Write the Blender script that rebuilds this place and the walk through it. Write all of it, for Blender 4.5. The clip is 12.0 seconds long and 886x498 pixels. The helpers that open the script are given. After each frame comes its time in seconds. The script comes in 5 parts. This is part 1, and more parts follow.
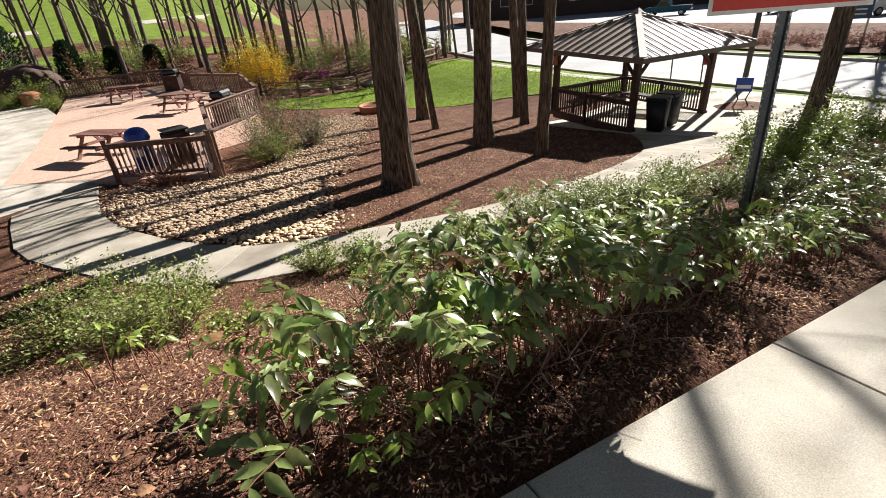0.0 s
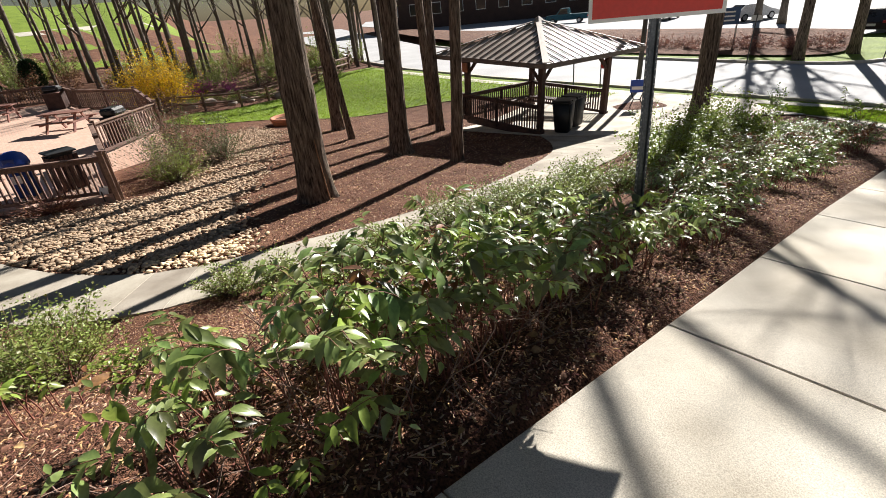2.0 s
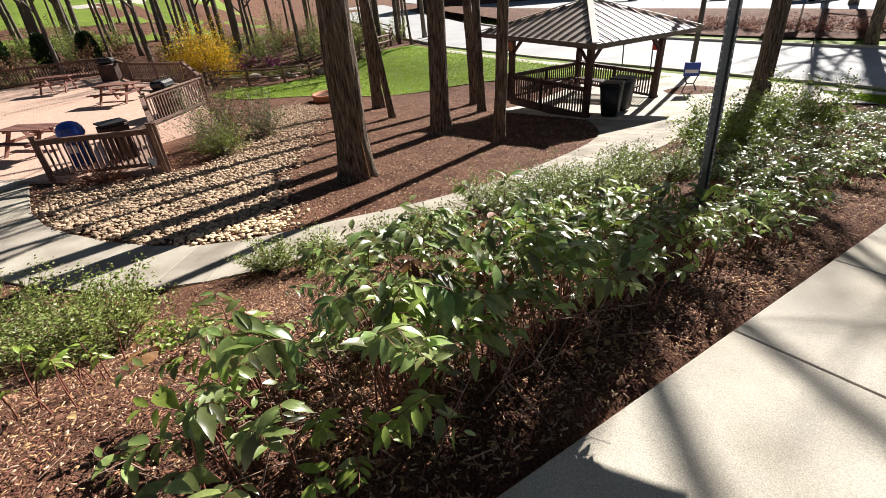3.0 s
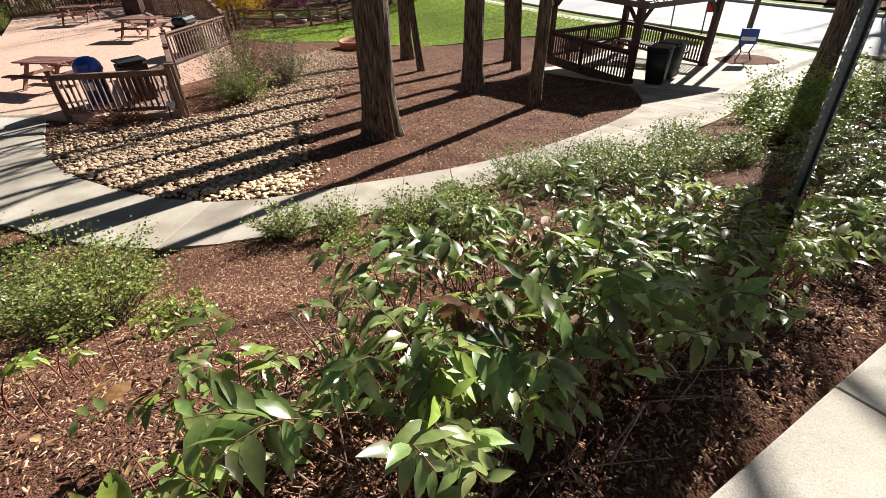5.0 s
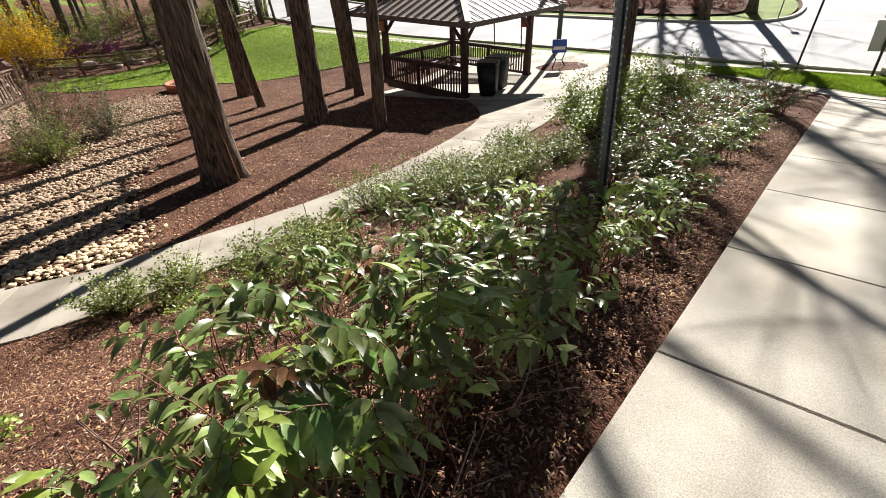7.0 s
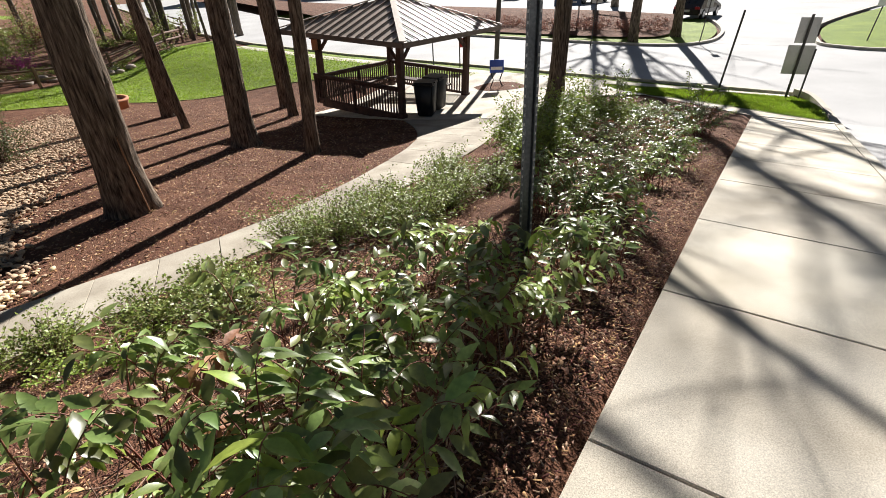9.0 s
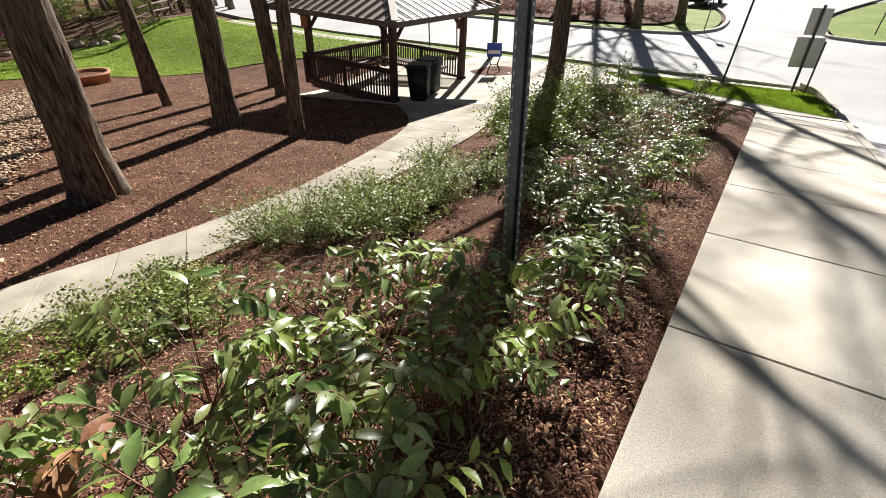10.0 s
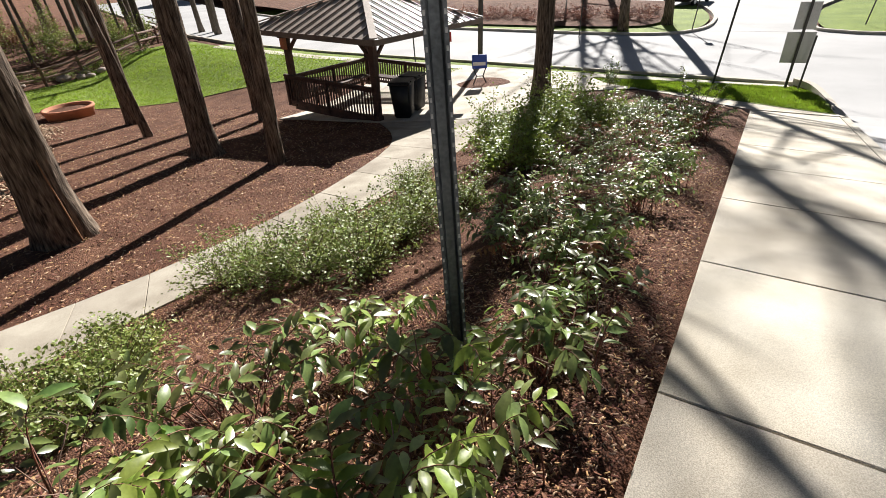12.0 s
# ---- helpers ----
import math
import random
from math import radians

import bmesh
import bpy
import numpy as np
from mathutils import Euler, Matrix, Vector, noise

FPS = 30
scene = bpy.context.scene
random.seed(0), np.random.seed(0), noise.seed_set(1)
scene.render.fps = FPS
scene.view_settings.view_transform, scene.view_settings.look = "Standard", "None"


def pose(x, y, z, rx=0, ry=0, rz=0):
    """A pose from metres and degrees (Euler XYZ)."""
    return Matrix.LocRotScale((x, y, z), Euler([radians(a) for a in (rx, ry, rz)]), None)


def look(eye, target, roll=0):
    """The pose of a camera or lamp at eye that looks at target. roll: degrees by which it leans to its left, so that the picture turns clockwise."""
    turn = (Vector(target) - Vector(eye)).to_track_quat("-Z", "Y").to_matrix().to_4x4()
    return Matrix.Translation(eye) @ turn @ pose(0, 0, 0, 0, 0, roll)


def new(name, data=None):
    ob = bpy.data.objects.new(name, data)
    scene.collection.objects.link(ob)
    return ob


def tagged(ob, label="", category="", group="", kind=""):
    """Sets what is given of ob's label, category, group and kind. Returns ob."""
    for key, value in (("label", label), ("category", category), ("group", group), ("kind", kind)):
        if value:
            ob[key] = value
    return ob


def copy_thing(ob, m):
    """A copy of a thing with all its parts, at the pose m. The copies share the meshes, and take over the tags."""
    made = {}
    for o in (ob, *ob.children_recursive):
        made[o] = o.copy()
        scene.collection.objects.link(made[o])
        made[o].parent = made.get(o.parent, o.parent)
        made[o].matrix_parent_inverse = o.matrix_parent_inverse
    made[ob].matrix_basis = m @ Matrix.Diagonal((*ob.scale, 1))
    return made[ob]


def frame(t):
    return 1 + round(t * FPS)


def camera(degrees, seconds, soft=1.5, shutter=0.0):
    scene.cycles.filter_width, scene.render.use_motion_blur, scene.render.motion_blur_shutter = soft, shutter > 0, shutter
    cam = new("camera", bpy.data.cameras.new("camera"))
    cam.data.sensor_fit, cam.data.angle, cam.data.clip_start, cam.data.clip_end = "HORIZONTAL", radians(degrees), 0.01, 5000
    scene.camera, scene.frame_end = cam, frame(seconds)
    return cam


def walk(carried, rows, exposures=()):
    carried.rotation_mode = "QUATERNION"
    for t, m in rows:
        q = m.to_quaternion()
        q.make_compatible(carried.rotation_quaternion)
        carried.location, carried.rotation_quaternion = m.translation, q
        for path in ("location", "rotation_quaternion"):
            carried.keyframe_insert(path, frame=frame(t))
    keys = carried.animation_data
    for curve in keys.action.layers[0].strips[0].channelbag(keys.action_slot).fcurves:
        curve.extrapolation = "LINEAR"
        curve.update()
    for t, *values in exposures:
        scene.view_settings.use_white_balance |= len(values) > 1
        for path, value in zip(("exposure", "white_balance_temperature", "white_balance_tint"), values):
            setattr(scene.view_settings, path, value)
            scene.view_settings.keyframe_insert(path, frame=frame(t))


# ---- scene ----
cam = camera(84.8, 12.0, soft=0.6, shutter=0.05)
PATH = [
    (0, (0.925, -0.362, 1.539), (-0.62, 0.52, 0.627), -5.9),
    (0.5, (0.959, -0.291, 1.529), (-0.452, 0.794, 0.617), -5.9),
    (1, (0.968, -0.271, 1.533), (-0.406, 0.862, 0.622), -5.7),
    (1.5, (0.981, -0.262, 1.528), (-0.371, 0.89, 0.61), -5.3),
    (2, (0.975, -0.26, 1.531), (-0.404, 0.865, 0.618), -6.0),
    (2.5, (0.948, -0.246, 1.518), (-0.471, 0.814, 0.588), -6.7),
    (2.7, (0.9, -0.255, 1.519), (-0.541, 0.764, 0.578), -6.2),
    (4.3, (0.429, -0.193, 1.534), (-0.95, 0.766, 0.449), -4.0),
    (4.5, (0.372, -0.105, 1.499), (-1.032, 0.808, 0.406), -3.6),
    (5, (0.297, -0.023, 1.503), (-1.115, 0.851, 0.388), -3.2),
    (5.5, (0.3, 0.011, 1.491), (-1.081, 0.898, 0.349), -3.6),
    (6, (0.323, 0.083, 1.458), (-0.998, 1.052, 0.312), -4.3),
    (6.5, (0.366, 0.139, 1.479), (-0.857, 1.261, 0.364), -4.8),
    (7, (0.386, 0.204, 1.497), (-0.733, 1.472, 0.429), -4.7),
    (7.5, (0.388, 0.261, 1.507), (-0.689, 1.605, 0.49), -4.5),
    (7.7, (0.358, 0.302, 1.552), (-0.705, 1.653, 0.531), -4.9),
    (9.3, (0.245, 0.931, 1.418), (-0.705, 2.357, 0.387), -2.2),
    (9.5, (0.198, 1.036, 1.411), (-0.744, 2.451, 0.357), -1.7),
    (10, (0.101, 1.306, 1.378), (-0.834, 2.704, 0.295), -1.1),
    (10.5, (0.052, 1.542, 1.371), (-0.913, 2.913, 0.281), -1.4),
    (11, (0.069, 1.776, 1.364), (-0.97, 3.109, 0.295), -2.4),
    (11.5, (0.092, 1.872, 1.365), (-0.909, 3.259, 0.329), -3.0),
    (12, (0.086, 1.889, 1.358), (-0.869, 3.3, 0.311), -4.3),
]
walk(cam, [(t, look(eye, target, roll)) for t, eye, target, roll in PATH], [(0.0, 1.25), (12.0, 1.22)])

# ---- light ----
SUN_TO = Vector((-0.31, 0.95, 0.0)).normalized()      # the way towards the sun, on the plan
SUN_UP = radians(29.5)
world = bpy.data.worlds.new("world")
scene.world = world
world.use_nodes = True
wn, wl = world.node_tree.nodes, world.node_tree.links
sky = wn.new("ShaderNodeTexSky")
sky.sky_type = "NISHITA"
sky.sun_disc = False
sky.sun_elevation = SUN_UP
sky.sun_rotation = math.atan2(SUN_TO.x, SUN_TO.y)
wn["Background"].inputs["Strength"].default_value = 0.0155
wl.new(sky.outputs["Color"], wn["Background"].inputs["Color"])
sun_data = bpy.data.lights.new("sun", "SUN")
sun_data.energy, sun_data.angle, sun_data.color = 5.0, radians(0.5), (1.0, 0.955, 0.90)
sun = new("sun", sun_data)
sun.matrix_world = look((0, 0, 60), Vector((0, 0, 60)) - (SUN_TO * math.cos(SUN_UP) + Vector((0, 0, math.sin(SUN_UP)))))


# ---- materials ----
def mat(name, base, rough=0.8, metal=0.0, scale=8.0, fine=60.0, vary=0.25, bump=0.3, dist=0.01, spec=0.5, second=None, mix=0.5, island=0.0, ob_rand=0.0, stretch=None, trans=0.0):
    """A node material: base colour with two scales of variation, an optional second colour in patches, and fine relief."""
    m = bpy.data.materials.new(name)
    m.use_nodes = True
    n, l = m.node_tree.nodes, m.node_tree.links
    b = n["Principled BSDF"]
    b.inputs["Roughness"].default_value, b.inputs["Metallic"].default_value = rough, metal
    b.inputs["Specular IOR Level"].default_value = spec
    tc = n.new("ShaderNodeTexCoord")
    co = tc.outputs["Object"]
    if stretch:
        mp = n.new("ShaderNodeMapping")
        mp.inputs["Scale"].default_value = stretch
        l.new(co, mp.inputs["Vector"])
        co = mp.outputs["Vector"]
    big, small = n.new("ShaderNodeTexNoise"), n.new("ShaderNodeTexNoise")
    for t, s, d in ((big, scale, 4), (small, fine, 6)):
        t.inputs["Scale"].default_value, t.inputs["Detail"].default_value = s, d
        l.new(co, t.inputs["Vector"])
    ramp = n.new("ShaderNodeValToRGB")
    ramp.color_ramp.elements[0].position, ramp.color_ramp.elements[1].position = 0.5 - 0.18, 0.5 + 0.18
    c0 = base
    c1 = second or tuple(min(1.0, c * (1 + vary)) for c in base)
    ramp.color_ramp.elements[0].color, ramp.color_ramp.elements[1].color = (*c0, 1), (*c1, 1)
    l.new(big.outputs["Fac"], ramp.inputs["Fac"])
    hsv = n.new("ShaderNodeHueSaturation")
    l.new(ramp.outputs["Color"], hsv.inputs["Color"])
    mr = n.new("ShaderNodeMapRange")
    mr.inputs["From Min"].default_value, mr.inputs["From Max"].default_value = 0.3, 0.7
    mr.inputs["To Min"].default_value, mr.inputs["To Max"].default_value = 1 - vary, 1 + vary
    l.new(small.outputs["Fac"], mr.inputs["Value"])
    val = mr.outputs["Result"]
    for node, out, amount in (("ShaderNodeNewGeometry", "Random Per Island", island), ("ShaderNodeObjectInfo", "Random", ob_rand)):
        if amount:
            g, r2, mul = n.new(node), n.new("ShaderNodeMapRange"), n.new("ShaderNodeMath")
            r2.inputs["To Min"].default_value, r2.inputs["To Max"].default_value = 1 - amount, 1 + amount
            mul.operation = "MULTIPLY"
            l.new(g.outputs[out], r2.inputs["Value"])
            l.new(val, mul.inputs[0]), l.new(r2.outputs["Result"], mul.inputs[1])
            val = mul.outputs["Value"]
            r3 = n.new("ShaderNodeMapRange")
            r3.inputs["To Min"].default_value, r3.inputs["To Max"].default_value = 0.5 - 0.05 * amount, 0.5 + 0.05 * amount
            l.new(g.outputs[out], r3.inputs["Value"]), l.new(r3.outputs["Result"], hsv.inputs["Hue"])
    l.new(val, hsv.inputs["Value"])
    l.new(hsv.outputs["Color"], b.inputs["Base Color"])
    if bump:
        bn = n.new("ShaderNodeBump")
        bn.inputs["Strength"].default_value, bn.inputs["Distance"].default_value = bump, dist
        l.new(small.outputs["Fac"], bn.inputs["Height"]), l.new(bn.outputs["Normal"], b.inputs["Normal"])
    if trans:
        out, add, tr = n["Material Output"], n.new("ShaderNodeMixShader"), n.new("ShaderNodeBsdfTranslucent")
        add.inputs["Fac"].default_value = trans
        l.new(hsv.outputs["Color"], tr.inputs["Color"])
        l.new(b.outputs["BSDF"], add.inputs[1]), l.new(tr.outputs["BSDF"], add.inputs[2])
        l.new(add.outputs["Shader"], out.inputs["Surface"])
    return m


MULCH = mat("mulch", (0.105, 0.045, 0.027), 0.95, scale=1.7, fine=75, vary=0.75, bump=1.0, dist=0.04, second=(0.20, 0.098, 0.060), spec=0.2)
CHIP_PALE = mat("dry_bark_chip", (0.42, 0.28, 0.195), 0.9, scale=3, fine=90, vary=0.3, island=0.5, spec=0.2)
CHIP = mat("bark_chip", (0.27, 0.13, 0.08), 0.9, scale=3, fine=90, vary=0.3, island=0.8, spec=0.2)
LITTER = mat("dead_leaf", (0.24, 0.13, 0.07), 0.8, scale=6, fine=60, vary=0.3, island=0.5, spec=0.3)
CONCRETE = mat("concrete", (0.40, 0.355, 0.285), 0.9, scale=1.3, fine=170, vary=0.34, bump=0.3, dist=0.004, second=(0.62, 0.575, 0.495), ob_rand=0.07, spec=0.3)
# a darker tone than CONCRETE, for the garden path slabs
PATH_CONCRETE = mat("darker_path_concrete", (0.25, 0.215, 0.17), 0.9, scale=1.6, fine=110, vary=0.26, bump=0.3, dist=0.004, second=(0.41, 0.37, 0.305), ob_rand=0.1, spec=0.3)
JOINT = mat("joint_dirt", (0.07, 0.055, 0.04), 0.95, scale=5, fine=80)
CURB = mat("curb_concrete", (0.42, 0.38, 0.32), 0.9, scale=2, fine=120, vary=0.2, second=(0.5, 0.47, 0.4))
ASPHALT = mat("worn_road", (0.36, 0.36, 0.365), 0.9, scale=0.35, fine=120, vary=0.18, bump=0.4, dist=0.005, second=(0.45, 0.45, 0.455), spec=0.3)
GRASS = mat("lawn", (0.125, 0.185, 0.02), 0.85, scale=0.8, fine=40, vary=0.4, bump=0.8, dist=0.04, second=(0.19, 0.26, 0.03), spec=0.2)
BLADE = mat("grass_blade", (0.22, 0.31, 0.03), 0.6, scale=1, fine=20, vary=0.3, island=0.35, trans=0.35, spec=0.3)
BARK = mat("bark", (0.032, 0.023, 0.018), 0.95, scale=24.0, fine=55, vary=0.4, bump=1.0, dist=0.05, second=(0.27, 0.21, 0.16), stretch=(1, 1, 0.11), spec=0.15)
BARK_FAR = mat("grey_bark", (0.12, 0.10, 0.085), 0.95, scale=3, fine=20, vary=0.35, bump=0.7, dist=0.03, second=(0.19, 0.16, 0.13), stretch=(1, 1, 0.2), spec=0.15)
ROOF = mat("roof_metal", (0.28, 0.225, 0.185), 0.5, scale=1.6, fine=30, vary=0.2, bump=0.06, second=(0.40, 0.33, 0.275), spec=0.6)
# darker than ROOF: the shadow beside each seam is put into its colour
ROOF_SEAM_SHADE = mat("roof_seam_shade", (0.21, 0.165, 0.135), 0.6, scale=2, fine=40, vary=0.2)
ROOF_TRIM = mat("roof_trim", (0.12, 0.09, 0.075), 0.6, scale=2, fine=40, vary=0.2)
STAIN = mat("stained_timber", (0.042, 0.020, 0.016), 0.75, scale=4, fine=30, vary=0.3, bump=0.4, dist=0.004, second=(0.09, 0.045, 0.034), ob_rand=0.2)
TABLEWOOD = mat("red_stained_timber", (0.15, 0.062, 0.046), 0.75, scale=4, fine=34, vary=0.3, bump=0.4, dist=0.004, second=(0.23, 0.105, 0.08), ob_rand=0.2)
DECKWOOD = mat("weathered_timber", (0.13, 0.072, 0.052), 0.8, scale=4, fine=34, vary=0.3, bump=0.4, dist=0.004, second=(0.21, 0.125, 0.095), ob_rand=0.2)
PAVER = mat("red_paver", (0.40, 0.23, 0.17), 0.9, scale=1.2, fine=60, vary=0.15, bump=0.3, dist=0.004, ob_rand=0.16, second=(0.44, 0.26, 0.20))
STEEL = mat("galvanised_post", (0.075, 0.083, 0.095), 0.48, 0.6, scale=5, fine=60, vary=0.3, bump=0.15, second=(0.13, 0.14, 0.155))
STEEL_DARK = mat("dull_steel", (0.06, 0.055, 0.05), 0.6, 0.5, scale=5, fine=60, vary=0.25)
# pale grey for the daylight that shows through the post
HOLE_DAYLIGHT = mat("post_hole_daylight", (0.34, 0.34, 0.34), 0.8)
SIGN_RED = mat("sign_red", (0.62, 0.045, 0.03), 0.4, scale=2, fine=40, vary=0.06, bump=0.02)
SIGN_WHITE = mat("sign_white", (0.75, 0.75, 0.73), 0.4, scale=2, fine=40, vary=0.05, bump=0.02)
SIGN_GREY = mat("sign_back", (0.42, 0.41, 0.39), 0.45, 0.6, scale=2, fine=30, vary=0.12, bump=0.05)
SIGN_BLUE = mat("sign_blue", (0.03, 0.07, 0.16), 0.5, scale=2, fine=40, vary=0.1)
BRIGHT_BLUE = mat("bright_blue", (0.015, 0.06, 0.36), 0.45, scale=3, fine=40, vary=0.15)
BLUE_PLASTIC = mat("blue_plastic", (0.015, 0.05, 0.24), 0.4, scale=3, fine=40, vary=0.15)
BLACK_PLASTIC = mat("black_plastic", (0.012, 0.012, 0.013), 0.5, scale=4, fine=60, vary=0.3)
TERRA = mat("terracotta", (0.42, 0.17, 0.09), 0.85, scale=4, fine=50, vary=0.15)
STONE = mat("river_stone", (0.47, 0.35, 0.225), 0.8, scale=6, fine=70, vary=0.15, island=0.42, ob_rand=0.35, bump=0.2, dist=0.003, spec=0.3)
BOULDER = mat("boulder", (0.30, 0.24, 0.20), 0.9, scale=2, fine=25, vary=0.25, bump=0.6, dist=0.03, second=(0.40, 0.33, 0.28))
LEAF = mat("glossy_leaf", (0.125, 0.19, 0.05), 0.34, scale=2, fine=50, vary=0.2, bump=0.12, dist=0.002, island=0.6, second=(0.34, 0.39, 0.125), trans=0.38, spec=1.0)
LEAF_NEW = mat("young_leaf", (0.25, 0.33, 0.06), 0.4, scale=2, fine=50, vary=0.2, bump=0.1, island=0.3, trans=0.3)
LEAF_RUST = mat("rust_leaf", (0.24, 0.11, 0.045), 0.6, scale=2, fine=50, vary=0.3, island=0.4, trans=0.25)
HOLLY = mat("small_leaf", (0.19, 0.245, 0.058), 0.45, scale=2, fine=50, vary=0.2, bump=0.0, island=0.5, second=(0.32, 0.36, 0.10), trans=0.34, spec=0.5)
OLIVE = mat("bright_shrub_leaf", (0.20, 0.26, 0.045), 0.4, scale=2, fine=50, vary=0.2, bump=0.0, island=0.4, second=(0.29, 0.35, 0.075), trans=0.38)
GREENERY = mat("mid_green_leaf", (0.07, 0.11, 0.03), 0.5, scale=2, fine=50, vary=0.2, bump=0.0, island=0.45, second=(0.11, 0.15, 0.045), trans=0.25)
OLD_WOOD = mat("old_wood", (0.19, 0.12, 0.09), 0.85, scale=6, fine=60, vary=0.35)
STEM = mat("red_stem", (0.16, 0.055, 0.035), 0.7, scale=6, fine=60, vary=0.3)
TWIG = mat("brown_twig", (0.12, 0.075, 0.05), 0.85, scale=6, fine=60, vary=0.3)
FORSYTHIA = mat("yellow_flower", (0.75, 0.52, 0.02), 0.6, scale=2, fine=40, vary=0.2, bump=0.0, island=0.25, trans=0.3)
MAGENTA = mat("pink_flower", (0.45, 0.06, 0.30), 0.6, scale=2, fine=40, vary=0.2, bump=0.0, island=0.3, trans=0.3)
PINK_SHRUB = mat("bare_reddish_shrub", (0.33, 0.17, 0.13), 0.8, scale=2, fine=40, vary=0.25, bump=0.0, island=0.4, trans=0.15)
CONIFER = mat("conifer", (0.025, 0.055, 0.018), 0.6, scale=3, fine=40, vary=0.3, bump=0.0, island=0.4, trans=0.1)
BUDS = mat("spring_buds", (0.22, 0.26, 0.06), 0.7, scale=3, fine=40, vary=0.3, bump=0.0, island=0.4, trans=0.3)
BRICK_FAR = mat("dark_brick", (0.075, 0.045, 0.037), 0.9, scale=1, fine=12, vary=0.3)
GLASS_DARK = mat("dark_glass", (0.02, 0.024, 0.028), 0.08, scale=1, fine=4, vary=0.2, bump=0.0)
TYRE = mat("tyre", (0.02, 0.02, 0.02), 0.85)
RIM = mat("wheel_rim", (0.45, 0.45, 0.46), 0.35, 0.8)
LAMP_RED = mat("tail_lamp", (0.35, 0.01, 0.01), 0.3)
PAINT_DARK = mat("dark_car_paint", (0.035, 0.032, 0.034), 0.25, 0.2, bump=0.0)
PAINT_TEAL = mat("teal_car_paint", (0.03, 0.10, 0.13), 0.25, 0.3, bump=0.0)
PAINT_WHITE = mat("white_car_paint", (0.62, 0.62, 0.62), 0.3, bump=0.0)
PAINT_SILVER = mat("silver_car_paint", (0.32, 0.34, 0.36), 0.3, 0.5, bump=0.0)


# ---- building helpers ----
def link(name, bm, material, parent=None, smooth=False):
    me = bpy.data.meshes.new(name)
    bm.to_mesh(me)
    bm.free()
    for m in material if isinstance(material, (list, tuple)) else [material]:
        me.materials.append(m)
    if smooth:
        me.polygons.foreach_set("use_smooth", [True] * len(me.polygons))
    ob = new(name, me)
    if parent is not None:
        ob.parent = parent
    return ob


def raw(name, verts, faces, material, parent=None, smooth=False):
    me = bpy.data.meshes.new(name)
    me.from_pydata(verts, [], faces)
    for m in material if isinstance(material, (list, tuple)) else [material]:
        me.materials.append(m)
    if smooth:
        me.polygons.foreach_set("use_smooth", [True] * len(me.polygons))
    ob = new(name, me)
    if parent is not None:
        ob.parent = parent
    return ob


def part(name, bm, material, parent, label="", smooth=False):
    ob = link(name, bm, material, parent, smooth)
    return tagged(ob, label) if label else ob


def thing(name, m, label, category, group=""):
    ob = new(name)
    ob.empty_display_size = 0.2
    ob.matrix_world = m
    return tagged(ob, label, category, group)


def box(bm, cx, cy, cz, sx, sy, sz, bevel=0.0, m=None):
    """A box round a centre; its edges are bevelled when asked."""
    made = bmesh.ops.create_cube(bm, size=1.0, matrix=(m or Matrix()) @ Matrix.Translation((cx, cy, cz)) @ Matrix.Diagonal((sx, sy, sz, 1)))
    if bevel:
        edges = {e for v in made["verts"] for e in v.link_edges}
        bmesh.ops.bevel(bm, geom=list(edges), offset=bevel, segments=1, affect="EDGES")
    return bm


def boxed(cx, cy, cz, sx, sy, sz, bevel=0.0, m=None):
    return box(bmesh.new(), cx, cy, cz, sx, sy, sz, bevel, m)


def beam(bm, a, b, w, h, bevel=0.0):
    """A box-section bar from a to b."""
    a, b = Vector(a), Vector(b)
    d = b - a
    up = Vector((0, 0, 1)) if abs(d.normalized().z) < 0.99 else Vector((0, 1, 0))
    right = d.cross(up).normalized()
    up = right.cross(d).normalized()
    m = Matrix((right, d.normalized(), up)).transposed().to_4x4()
    m.translation = (a + b) / 2
    return box(bm, 0, 0, 0, w, d.length, h, bevel, m)


def beamed(a, b, w, h, bevel=0.0):
    return beam(bmesh.new(), a, b, w, h, bevel)


def tube(bm, pts, radii, sides=8, cap=True, wobble=0.0):
    """A tapering tube along points."""
    rings = []
    for i, p in enumerate(pts):
        p = Vector(p)
        d = (Vector(pts[min(i + 1, len(pts) - 1)]) - Vector(pts[max(i - 1, 0)])).normalized()
        ref = Vector((1, 0, 0)) if abs(d.x) < 0.9 else Vector((0, 1, 0))
        u = d.cross(ref).normalized()
        v = d.cross(u)
        ring = []
        for k in range(sides):
            a = 2 * math.pi * k / sides
            r = radii[i] * (1 + wobble * noise.noise(Vector((math.cos(a) * 1.7, math.sin(a) * 1.7, i * 0.35 + p.x * 3))))
            ring.append(bm.verts.new(p + (u * math.cos(a) + v * math.sin(a)) * r))
        rings.append(ring)
    for a, b in zip(rings, rings[1:]):
        for k in range(sides):
            bm.faces.new((a[k], a[(k + 1) % sides], b[(k + 1) % sides], b[k]))
    if cap:
        bm.faces.new(rings[-1]), bm.faces.new(rings[0][::-1])
    return bm


def lathe(bm, profile, sides=20):
    """A turned body from (radius, height) pairs."""
    rings = [[bm.verts.new((r * math.cos(2 * math.pi * k / sides), r * math.sin(2 * math.pi * k / sides), z)) for k in range(sides)] for r, z in profile]
    for a, b in zip(rings, rings[1:]):
        for k in range(sides):
            bm.faces.new((a[k], a[(k + 1) % sides], b[(k + 1) % sides], b[k]))
    bm.faces.new(rings[0][::-1]), bm.faces.new(rings[-1])
    return bm


